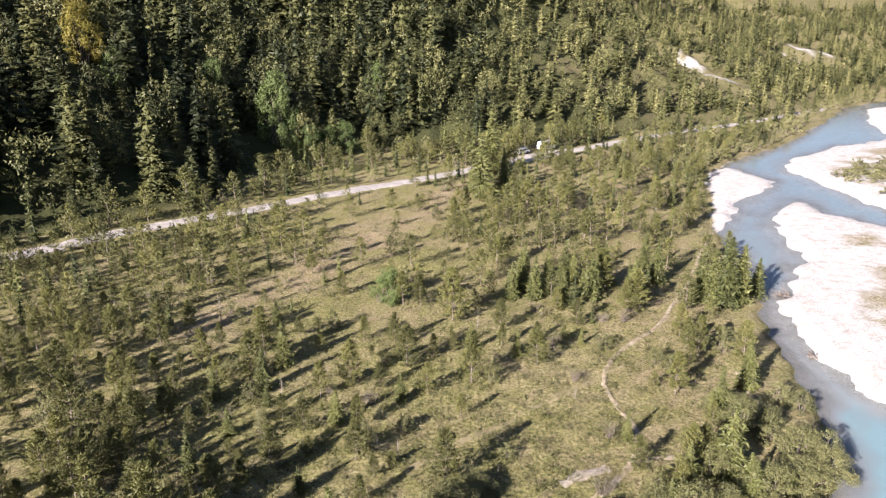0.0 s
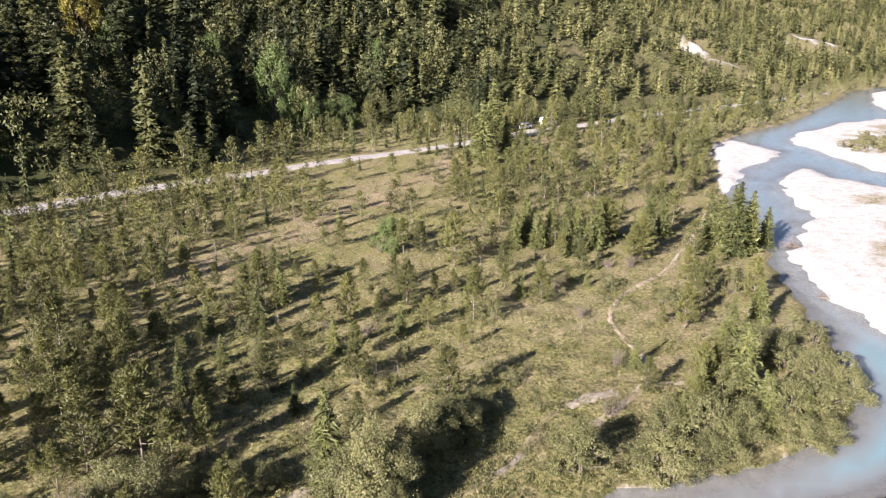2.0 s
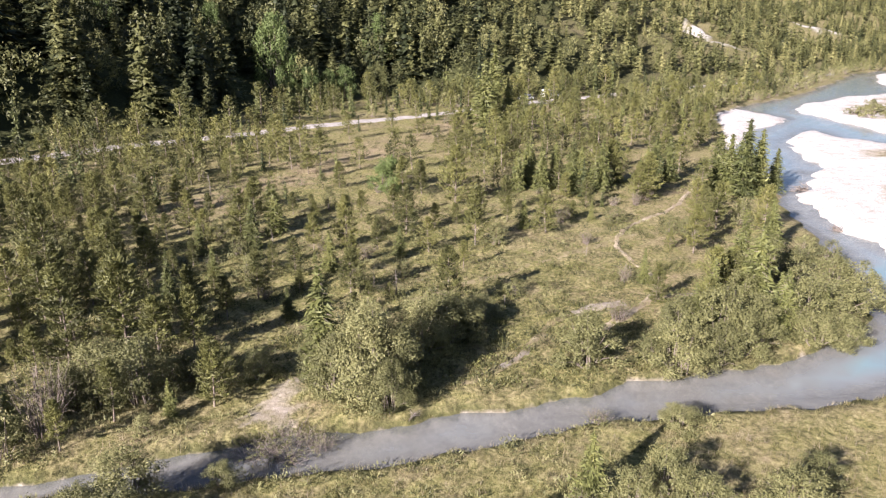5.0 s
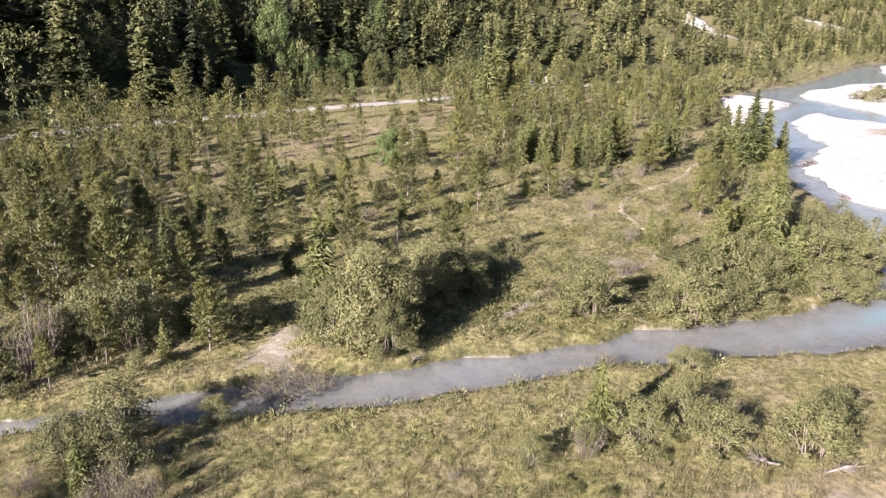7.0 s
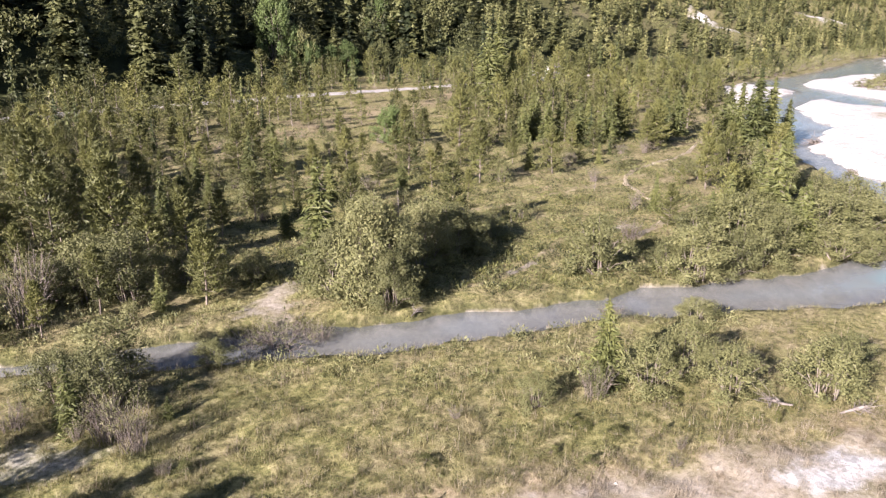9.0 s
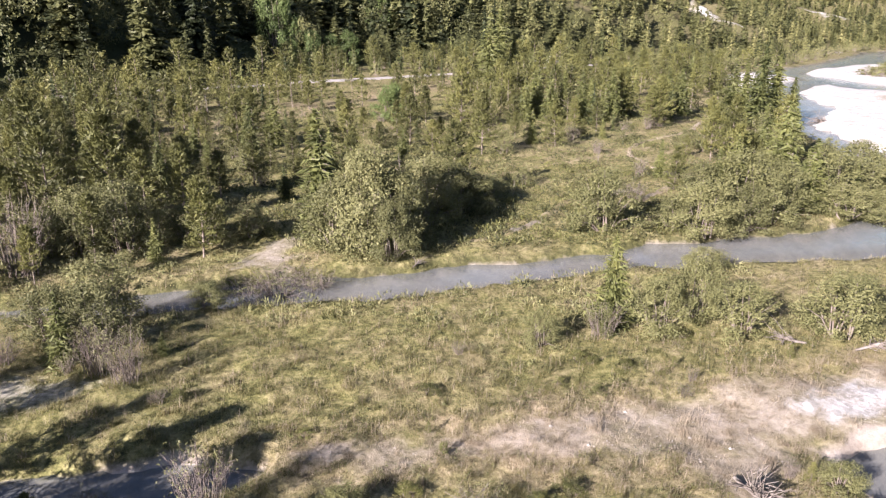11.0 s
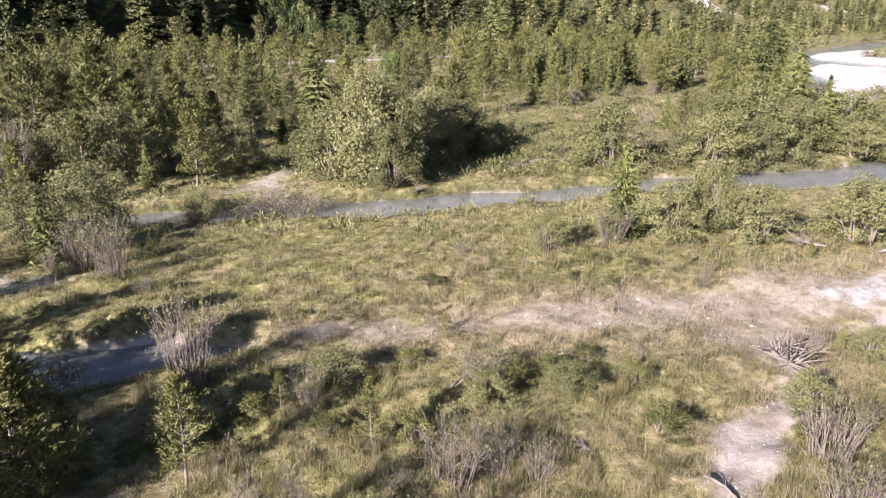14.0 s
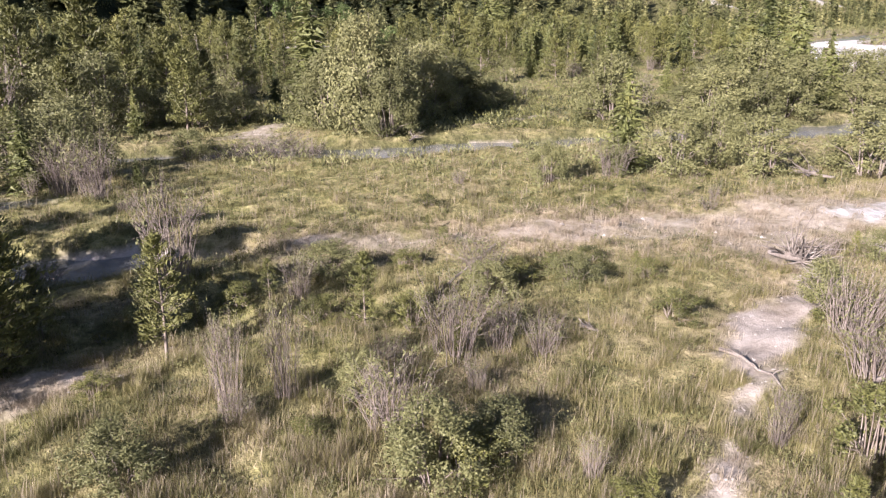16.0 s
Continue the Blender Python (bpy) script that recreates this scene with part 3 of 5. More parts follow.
def pine_shape(rg, bare=0.2, width=0.31, whorls=10, limbs=6, tufts=5, needles_each=13, leaf=0.025, thick=0.012, gaps=0.14, wood_every=1):
    """A Scots pine: bare foot of the trunk, whorls of rising limbs, broad below and drawn to a blunt tip, each limb hung with needle tufts."""
    zs = np.linspace(0, 1, 9)
    bend = rg.normal(0, 0.025, 2)
    bx, by = bend[0] * np.sin(zs * 2.6), bend[1] * np.sin(zs * 2.1 + 0.4) - bend[1] * math.sin(0.4)
    wood = [tube(np.column_stack([bx, by, zs * 0.97]), thick * (1 - zs) + 0.003, 5)]
    C, A = [], []
    turn = rg.uniform(0, 6.28)
    heavy = rg.uniform(0, 6.28)
    for j in range(whorls):
        s = j / (whorls - 1)
        z0 = bare + (0.93 - bare) * s + rg.normal(0, 0.008)
        reach = width * (0.14 + 0.9 * (1 - s) ** 0.8) * (0.62 + 0.38 * min(1.0, 0.35 + s * 3)) * rg.uniform(0.85, 1.12)
        ax, ay = np.interp(z0, zs, bx), np.interp(z0, zs, by)
        turn += 0.55
        for b in range(limbs):
            if rg.random() < gaps:
                continue
            a = turn + 6.28 * b / limbs + rg.normal(0, 0.22)
            r = reach * rg.uniform(0.62, 1.12) * (1 + 0.16 * math.cos(a - heavy))
            out = np.array([math.cos(a), math.sin(a), 0.22 + 0.55 * s + rg.normal(0, 0.12)])
            side = np.array([-math.sin(a), math.cos(a), 0.0])
            foot = np.array([ax, ay, z0 - 0.015])
            tip = foot + out * r
            if (j * limbs + b) % wood_every == 0:
                wood.append(tube([list(foot), list(tip)], [0.0042, 0.001], 3))
            for q in np.linspace(0.42, 1.0, tufts):
                c = foot + out * r * q + side * rg.normal(0, 0.2) * r * (1.1 - 0.5 * q) + np.array([0, 0, 0.03 * q * q])
                C.append(c + rg.normal(0, leaf * 0.9, (needles_each, 3)) * [1, 1, 0.75])
                A.append(np.tile(unit(out + side * rg.normal(0, 0.5) + np.array([0, 0, 0.45])), (needles_each, 1)))
    top = np.array([bx[-1], by[-1], 0.95])
    C.append(top + rg.normal(0, 0.016, (10, 3)))
    A.append(np.tile([0.0, 0.0, 1.0], (10, 1)))
    for z in rg.uniform(bare * 0.35, bare * 1.2, 5):
        a = rg.uniform(0, 6.28)
        wood.append(tube([[0, 0, z], [0.08 * math.cos(a), 0.08 * math.sin(a), z + 0.01]], [0.003, 0.001], 3))
    return joined(wood), needles(np.concatenate(C), np.concatenate(A), leaf * 1.8, leaf * 0.30, rg, np.concatenate(A) * [1, 1, 0.4] + [0, 0, 0.4])


def conifer_shape(rg, levels=12, boughs=8, tips=3, width=0.2, start=0.05, leaf=0.04):
    """A forest spruce: a straight trunk and separate drooping boughs, each a folded fan of twigs edged with small sprays."""
    zs = np.linspace(0, 1, 3)
    wood = tube(np.column_stack([zs * 0, zs * 0, zs * 0.97]), 0.013 * (1 - zs) + 0.002, 4)
    V, F, C, A = [], [], [], []
    wind = rg.uniform(0, 6.28)
    for lv in range(levels):
        s = lv / (levels - 1)
        z = start + (0.95 - start) * s ** 0.95
        reach = width * (1 - s) ** 0.78 * rg.uniform(0.85, 1.12) + 0.012
        count = max(4, int(round(boughs * (1 - 0.5 * s))))
        a0 = rg.uniform(0, 6.28)
        for b in range(count):
            a = a0 + 6.28 * b / count + rg.normal(0, 0.2)
            r = reach * rg.uniform(0.6, 1.15) * (1 + 0.14 * math.cos(a - wind))
            out, side = np.array([math.cos(a), math.sin(a), 0]), np.array([-math.sin(a), math.cos(a), 0])
            droop = rg.uniform(0.3, 0.6) * (1 - 0.6 * s)
            root = np.array([0, 0, z + 0.02 + rg.normal(0, 0.42 / levels)])
            mid, w = root + out * r * 0.5 + [0, 0, -0.12 * r], r * rg.uniform(0.16, 0.27) + 0.006
            k = 4 * len(V)
            V.append(np.array([root, mid + side * w - [0, 0, 0.22 * r], root + out * r * 0.92 + [0, 0, -droop * r], mid - side * w - [0, 0, 0.22 * r]]))
            F.append([[k, k + 1, k + 2], [k, k + 2, k + 3]])
            q = rg.uniform(0.4, 1.05, tips)
            C.append(root + out * (r * q)[:, None] + side * (rg.normal(0, 0.3, tips) * r * (1.2 - 0.7 * q))[:, None] + np.array([0, 0, 1.0]) * (-droop * r * q ** 1.5 + rg.normal(0.004, 0.01, tips))[:, None])
            A.append(np.tile(out + [0, 0, -0.2], (tips, 1)))
    C.append(np.column_stack([np.zeros(3), np.zeros(3), [0.93, 0.96, 0.985]]))
    A.append(np.tile([0.1, 0, 1.0], (3, 1)))
    fans = (np.concatenate(V), np.concatenate(F))
    return wood, joined([fans, skirts(rg, 7, width * 0.42, start + 0.03, 5), needles(np.concatenate(C), unit(np.concatenate(A)), leaf * 1.6, leaf * 0.36, rg, unit(np.concatenate(A) * [1, 1, 0]) + [0, 0, 0.6])])


def leafy_shape(rg, lumps=26, leaf=0.035, per=60, flat=1.0, stems=7, inner=7):
    """A broad bush or tree of several rising stems, its leaves gathered in many uneven clumps round dense hearts; one metre high and wide."""
    limbs, C, A, N, H = [], [], [], [], []
    heights = (np.arange(lumps) + rg.random(lumps)) / lumps
    for k, e in enumerate(heights):
        a = k * 2.4 + rg.normal(0, 0.5)
        rad = 0.42 * math.sqrt(max(0.04, 1 - (e * 0.97) ** 2.2)) * rg.uniform(0.35, 1.12)
        c = np.array([rad * math.cos(a), rad * math.sin(a), 0.06 + 0.84 * e * flat])
        size = rg.uniform(0.06, 0.145)
        n = int(per * (size / 0.11) ** 2)
        v = unit(rg.normal(0, 1, (n, 3)))
        cen = c + v * size * rg.uniform(0.5, 1.15, n)[:, None] * np.array([1, 1, 0.85])
        cen[:, 2] = np.maximum(cen[:, 2], 0.015)
        C.append(cen)
        A.append(v + np.array([0, 0, 0.5]))
        N.append(v + unit(c - [0, 0, 0.25]) * 0.9)
        H.append(c * [0.86, 0.86, 0.93] + rg.normal(0, size * 0.3, (inner, 3)))
        if k % max(1, lumps // (stems * 2)) == 0:
            foot = np.array([0.10 * math.cos(a + 0.5), 0.10 * math.sin(a + 0.5), 0])
            mid = (foot + c) / 2 + np.array([0, 0, 0.07]) - c * [0.1, 0.1, 0]
            limbs.append(tube([list(foot), list(mid), list(c + [0, 0, size * 0.6])], [0.009, 0.006, 0.0015], 4))
    H = np.concatenate(H)
    H[:, 2] = np.maximum(H[:, 2], 0.03)
    heart = sprays(H, unit(rg.normal(0, 1, H.shape)), 0.036, 0.018, rg)
    return joined(limbs), joined([needles(np.concatenate(C), unit(rg.normal(0, 1, (sum(map(len, C)), 3))), leaf * 1.7, leaf * 0.55, rg, unit(np.concatenate(N))), heart])


def twiggy_shape(rg, stems=34, leaves=160, spread_out=0.45, leaf=0.028, thick=0.008):
    """A nearly bare bush: a fan of thin forked stems from one foot, with few leaves left."""
    limbs, C = [], []
    for k in range(stems):
        a, r, h = rg.uniform(0, 6.28), spread_out * math.sqrt(rg.random()), rg.uniform(0.55, 1.0)
        foot = np.array([0.24 * math.cos(a), 0.24 * math.sin(a), 0]) * rg.random()
        tip = np.array([r * math.cos(a), r * math.sin(a), h * (1 - 0.35 * r)])
        mid = foot * 0.4 + tip * 0.55 + np.array([0, 0, 0.06]) + rg.normal(0, 0.025, 3)
        limbs.append(tube([list(foot), list(mid), list(tip)], [thick, thick * 0.65, 0.0015], 3))
        for f in range(3):
            s = rg.uniform(0.35, 0.9)
            b = foot * (1 - s) ** 2 + mid * 2 * s * (1 - s) + tip * s * s
            e = b + unit(tip - foot + rg.normal(0, 0.35, 3)) * rg.uniform(0.12, 0.3)
            limbs.append(tube([list(b), list(e)], [thick * 0.45, 0.0012], 3))
            C.append(e + rg.normal(0, 0.02, (max(1, leaves // (stems * 3)), 3)))
    C = np.concatenate(C)
    C[:, 2] = np.maximum(C[:, 2], 0.02)
    return joined(limbs), needles(C, unit(rg.normal(0, 1, C.shape) + [0, 0, 0.6]), leaf * 1.6, leaf * 0.4, rg)


def snag_shape(rg):
    zs = np.linspace(0, 1, 6)
    limbs = [tube(np.column_stack([0.03 * np.sin(zs * 3), 0.02 * zs, zs]), 0.02 * (1 - zs) + 0.003, 5)]
    for z in rg.uniform(0.15, 0.95, 26):
        a, r = rg.uniform(0, 6.28), 0.16 * (1.1 - z) + 0.03
        limbs.append(tube([[0, 0, z], [r * math.cos(a), r * math.sin(a), z + rg.uniform(-0.02, 0.06)]], [0.005, 0.001], 3))
    return joined(limbs)


def tri(faces):
    """Quads cut into triangles, so that wood and leaves may share one mesh."""
    return faces if faces.shape[1] == 3 else np.concatenate([faces[:, [0, 1, 2]], faces[:, [0, 2, 3]]])


class Kind:
    """A kind of plant with a few grown forms; plant() sets one out."""

    def __init__(self, name, forms, wood, leaf, woody="trunk", leafy="crown"):
        self.name, self.forms = name, []
        for (wv, wf), (lv, lf) in forms:
            self.forms.append((mesh_from(name + "_" + woody, wv, wf, wood, True), mesh_from(name + "_" + leafy, lv, lf, leaf)))
        self.woody, self.leafy = woody, leafy

    def plant(self, x, y, h, label, category, group="", width=None, form=None):
        rs = random.random()
        a, b = self.forms[int(rs * 1e6) % len(self.forms) if form is None else form]
        root = new(self.name)
        w = h if width is None else width
        root.matrix_world = pose(x, y, ground_z(x, y) - 0.03, 0, 0, random.uniform(0, 360)) @ Matrix.Diagonal((w, w, h, 1))
        for nm, me in ((self.woody, a), (self.leafy, b)):
            ob = new(nm, me)
            ob.parent = root
        return tagged(root, label, category, group)


def merged(name, items, materials, label, category):
    """Many plants joined into one mesh: items of (wood, leaves, x, y, z, turn, width, height, tint)."""
    vs, fs, mats, tint, off = [], [], [], [], 0
    for wood, leaves, x, y, z, a, w, h, t in items:
        for k, (v, f) in enumerate((wood, leaves)):
            if v is None:
                continue
            c, s = math.cos(a), math.sin(a)
            vs.append(np.column_stack([(v[:, 0] * c - v[:, 1] * s) * w + x, (v[:, 0] * s + v[:, 1] * c) * w + y, v[:, 2] * h + z]).astype(np.float32))
            f = tri(f)
            fs.append(f + off)
            mats.append(np.full(len(f), k, np.int32))
            tint.append(np.full(len(v), t, np.float32))
            off += len(v)
    me = mesh_from(name, np.concatenate(vs), np.concatenate(fs), materials[0])
    me.materials.append(materials[1])
    me.polygons.foreach_set("material_index", np.concatenate(mats))
    at = me.attributes.new("tint", "FLOAT", "POINT")
    at.data.foreach_set("value", np.concatenate(tint))
    return tagged(new(name, me), label, category, kind="stuff")


def forms(shape, count, seed, **more):
    return [shape(np.random.default_rng(seed + i), **more) for i in range(count)]


PINE_KIND = Kind("pine_tree", forms(pine_shape, 5, 10) + forms(pine_shape, 3, 20, bare=0.09, width=0.34) + forms(pine_shape, 2, 27, bare=0.3, width=0.26, gaps=0.3), BARK, PINE)
DENSE_PINE = Kind("pine_sapling", forms(pine_shape, 1, 35, bare=0.03, width=0.42, whorls=17, limbs=9, tufts=6, needles_each=14, leaf=0.021, gaps=0.05), BARK, PINE)
LITTLE_PINE = Kind("pine_sapling", forms(pine_shape, 3, 30, bare=0.2, width=0.27, whorls=9, limbs=6, tufts=5, needles_each=12, leaf=0.02, thick=0.011, gaps=0.2), BARK, PINE)
SPRUCE_KIND = Kind("spruce_tree", forms(spruce_shape, 4, 40) + forms(spruce_shape, 1, 49, width=0.15), BARK, SPRUCE)
FAR_PINE = forms(pine_shape, 6, 100, whorls=7, limbs=5, tufts=3, needles_each=6, leaf=0.043, wood_every=4) + forms(pine_shape, 2, 107, bare=0.08, width=0.36, whorls=7, limbs=5, tufts=3, needles_each=6, leaf=0.043, wood_every=4)
FAR_SPRUCE = forms(conifer_shape, 4, 110, levels=11, boughs=7, tips=3)
FAR_BUSH = forms(leafy_shape, 4, 120, lumps=15, leaf=0.05, per=24, inner=4)
WILLOW_KIND = Kind("willow_bush", forms(leafy_shape, 5, 50, lumps=50, leaf=0.0145, per=170, inner=12), TWIG, WILLOW, "trunk", "foliage")
BIG_WILLOW = Kind("willow_tree", forms(leafy_shape, 4, 60, lumps=70, leaf=0.0125, per=220, stems=8, inner=14), TWIG, WILLOW, "trunk", "crown")
GREEN_KIND = Kind("leafy_tree", forms(leafy_shape, 3, 70, lumps=54, leaf=0.018, per=150, inner=12), BARK, GREEN_LEAF)
GOLD_KIND = Kind("maple_tree", forms(leafy_shape, 1, 75, lumps=54, leaf=0.018, per=150, inner=12), BARK, GOLD_LEAF)
TWIG_KIND = Kind("bare_bush", forms(twiggy_shape, 4, 80, stems=64, leaves=760, thick=0.0055, leaf=0.022), TWIG, WILLOW, "trunk", "foliage")
JUNIPER = Kind("juniper_bush", forms(leafy_shape, 3, 90, lumps=24, leaf=0.021, per=110), BARK, PINE, "trunk", "foliage")

PINES_A = [
    (-29.5, 44.6, 4.5), (-26, 44.2, 5), (-38.5, 57.2, 2.4), (-23.7, 52.4, 3.9), (-21.8, 45.8, 2.9), (-14.5, 42.9, 3), (-24, 62.8, 4.1),
    (-27.5, 60.1, 3.1), (-4.8, 79, 4.4), (-2.7, 79, 3.9), (-32.7, 74.4, 3.5), (-35.7, 74.4, 4.6), (-8.7, 59.7, 4.6), (-1.4, 57.9, 3.1),
    (-5.1, 68.4, 3.5), (-1, 65.7, 2.4), (-8.6, 69.4, 2.7), (-31, 60.5, 3.3), (-31, 51, 5.8), (-42.4, 66.6, 3.8), (-42.1, 64, 3.2),
    (-40.6, 69.4, 4.3), (-40.5, 73.4, 3.2), (-33.9, 85.4, 3.6), (-31, 84, 3.6), (-33, 93.6, 3.6), (-28, 88.9, 3.5),
]
PINES_B = [
    (-17.9, 90.4, 3.6), (-57.7, 91.2, 3.2), (-52.8, 91.2, 3.2), (-51.2, 85.4, 3.6), (-39.8, 76.6, 2.8), (-39.9, 79, 2.9),
    (-36.6, 52.7, 1.6), (-32.1, 43.1, 2.7), (-24.9, 81.4, 2.5), (-12.7, 82.7, 3.1), (-40.6, 94.4, 3.9), (-48.6, 91.2, 3.2),
    (-5.9, 58.6, 2.8), (-5.3, 45.3, 2), (2.7, 60.1, 5.2), (1.1, 74.4, 6.1), (20, 84, 5.6), (22.7, 77.2, 5.2), (21.6, 76.6, 4.3),
    (13.7, 77.8, 2.9), (26.4, 65.7, 4.4), (25.8, 67.5, 3.4), (17.3, 42.9, 3), (30.4, 64, 4.5), (13.1, 69.4, 1.8), (15.2, 73.4, 3.2),
]
SPRUCES_A = [
    (-17.9, 51, 2.5), (-10.5, 43.5, 2.3), (-9.1, 52.7, 3.3), (-3.8, 56.5, 2.7), (-15.7, 55.5, 2.3), (-16.1, 63.6, 4.6), (-19.1, 74.4, 2.6),
    (-44.2, 92, 3), (11.4, 81.4, 5.5), (9.8, 84, 5.4), (17.1, 86.8, 4.2), (28.1, 86.8, 5.7), (27.6, 91.2, 5.4), (32.1, 81.4, 6.7),
    (33, 80.2, 6.8), (34.2, 79, 8.6), (36.3, 80.2, 7.3), (39.5, 82.7, 5), (21.5, 45.3, 6), (22.4, 43.5, 3.4), (7.5, 134, 11.9),
    (12.5, 140.5, 8.6), (14.9, 134, 6), (11.4, 159.6, 13.9),
]
SNAGS = [
    (-25.3, 73.4, 3.8), (-11.3, 61.6, 1), (-15, 57.9, 2.3),
]
BUSHES_FAR = [
    (-12.2, 72.3, 2.3, 2.2), (-20.7, 61.6, 2, 2), (-17.7, 56.9, 1.7, 1.8), (-33.2, 52.1, 3.5, 2.7), (-5.9, 64, 1.7, 2), (-22, 60.1, 1.6, 2),
    (-6.3, 49.3, 1.8, 1.9), (-3.3, 51.6, 1.5, 2), (4.6, 60.1, 2, 2.2), (22.4, 61.6, 2.4, 2.8), (29.3, 66.6, 3, 3), (15.7, 43.5, 1.6, 1.8),
    (31.6, 54.6, 2.2, 2.3), (29.6, 47.3, 2.9, 3.2), (25.5, 43.1, 2.8, 2.6), (26.8, 50.4, 2.4, 2.1), (30.5, 56.5, 2.2, 2.3),
    (21.6, 64, 1.7, 2.4), (16.9, 67.5, 1.8, 2.5), (23.8, 55.2, 1.5, 1.9),
]
GREEN = [
    (-6.8, 80.8, 4.2, 3.6),
]
PINES_C = [
    (9.5, 112.7, 3.9), (23.6, 128, 5.1), (18.4, 112.7, 3.9), (28.8, 122.5, 5.6), (37.4, 140.5, 5.5), (38.4, 122.5, 5.6), (47.5, 140.5, 5.5),
    (31.9, 108.3, 5), (40.7, 112.7, 5.2), (22.3, 106.3, 5), (17.9, 128, 4.4), (4.1, 122.5, 4.9), (1.9, 112.7, 5.2), (55.5, 168.7, 5.5),
    (47.4, 159.6, 5.3), (40.5, 164, 5.4), (25.1, 151.4, 5),
]
BIG_WILLOWS = [
    (-5.6, 33.3, 3.8, 3.2), (-4.1, 33, 5.3, 3.9), (-2.7, 33.4, 4.2, 3.3), (-6.7, 35.1, 3.1, 3.1), (0.2, 40, 3, 4.1), (-1.4, 37.7, 3.9, 3.4),
    (2.4, 43.5, 1.7, 3.1), (1.2, 41.1, 2.2, 3), (-4.8, 36, 4.4, 3.4), (-2.9, 31.7, 3, 2.5),
]
SPRUCES_B = [
    (-6.7, 35.1, 6.6), (6, 24.4, 3.5), (6.7, 36.6, 1.3), (21.2, 41.5, 3), (28.5, 58.8, 4.8), (-12.9, 20.8, 2.5), (5.6, 23.3, 1.2),
    (-9.9, 21.6, 0.9),
]
BUSHES_MID = [
    (-16, 32.6, 3.8, 3.7), (-18.1, 33.3, 3.3, 3.6), (-12.3, 34.2, 2.5, 2.8), (-14, 35, 1.9, 2.3), (8.1, 37.1, 3.3, 2.9),
    (13.5, 36.3, 3.2, 4), (17.7, 38.2, 3.3, 3.2), (23.1, 39.9, 2.2, 3.9), (7.6, 23.8, 2.3, 2.5), (9.3, 24.7, 2.6, 2.1),
    (3.1, 22.7, 1.5, 1.5), (10.5, 23.4, 2, 2.6), (14.1, 23.4, 2.5, 3.2), (16.2, 25.7, 1.7, 2.4), (11.6, 30.5, 1.3, 2.3),
    (-13.2, 24.4, 2.6, 3.5), (-12.2, 21.9, 2.7, 2.6), (-14.2, 22.6, 2.2, 2.6), (-9.5, 25.4, 1.2, 1.7), (12.2, 37.2, 2, 2.7), (25.5, 40.4, 2.4, 2.8), (16.1, 37.3, 2.9, 2.8),
    (-10.4, 35.1, 1.9, 2.2), (-19.3, 31.8, 2.6, 2.5),
]
BARE_MID = [
    (-19.3, 29.7, 3.2, 2.7), (-10.2, 19.5, 1.6, 1.4), (-11.4, 20.1, 1.6, 1.5), (-7.5, 28.7, 1.2, 3.4), (-9, 28.6, 0.8, 2.4),
    (7.7, 30.8, 0.6, 1.4), (-15, 20.8, 0.8, 1.4), (-6, 29, 1.1, 1.6), (5.4, 23.3, 1.2, 1.3),
]
PINES_MID = [
    (-21.9, 36.7, 5.4), (-18.9, 37.7, 6.4), (-22.8, 34.9, 3.1), (-16.6, 36.7, 4.2), (16.8, 41.4, 2.5), (15, 46.4, 2.8), (20, 46.5, 3.9),
    (-26.7, 43, 4.4), (-16.5, 42, 4), (-24.8, 45.7, 3.8),
]
BUSHES_BANK = [
    (16.4, 38.9, 4.5, 4.6), (14.5, 39.6, 3.5, 3.8), (19.2, 39.6, 3.5, 3.6), (23.1, 41.9, 3.6, 4.3), (26.2, 43.6, 2.9, 4.9),
    (29.1, 45.3, 2.9, 3.8), (8.2, 36.6, 3.5, 3.9), (27.7, 47.2, 3.5, 3.8), (27.1, 51.4, 2.8, 3.5), (24.8, 51.4, 3.7, 4),
    (20.3, 45.3, 3, 3.5),
]
SPRUCES_BANK = [
    (21.4, 41.1, 4.3), (25, 42.7, 2.6), (15.2, 39.6, 3.9), (17.8, 43.5, 4.1), (24, 53.7, 4.8),
]
PINES_NEAR = [
    (-6.7, 9.4, 2.1), (-4.6, 9.9, 2), (-3.5, 12.1, 0.8), (-1.6, 11, 1.4), (-4.6, 11.3, 0.6), (3.5, 5.4, 1.1), (-6.8, 10.4, 1.2),
    (-8.6, 11.6, 1.7),
]
BARE_NEAR = [
    (-5.6, 13, 1.8, 1.3), (-0.1, 9.7, 1.2, 1.1), (-0.9, 7.7, 1, 1), (-3, 7.9, 1.3, 0.5), (-2.4, 8.4, 1.3, 0.5), (1.3, 10, 0.7, 0.7),
    (-3, 12.4, 0.8, 0.7), (5.9, 9, 0.9, 1.1), (0.5, 13.1, 0.9, 1), (6.4, 10.5, 1.1, 1.2), (-8.9, 14, 0.6, 1), (0.6, 10.1, 0.9, 0.7),
]
LOW_NEAR = [
    (-0.8, 11, 0.8, 0.9), (3.8, 11.4, 0.6, 1.2), (6.7, 11, 0.4, 0.9), (0, 6.9, 0.6, 1.1), (1.1, 13.1, 0.6, 1.2), (-5.1, 8.6, 0.4, 0.8),
    (6.7, 11.4, 0.6, 1.3), (-4, 11.9, 0.5, 1), (-2.3, 11.4, 0.6, 0.8), (2, 13.7, 0.5, 1.1), (-1.1, 14.1, 0.4, 1), (0.2, 7.2, 0.5, 1.1),
    (4.9, 7.3, 1.1, 1.3), (-4.3, 11.9, 0.4, 0.7), (2.8, 14.1, 0.4, 1),
]
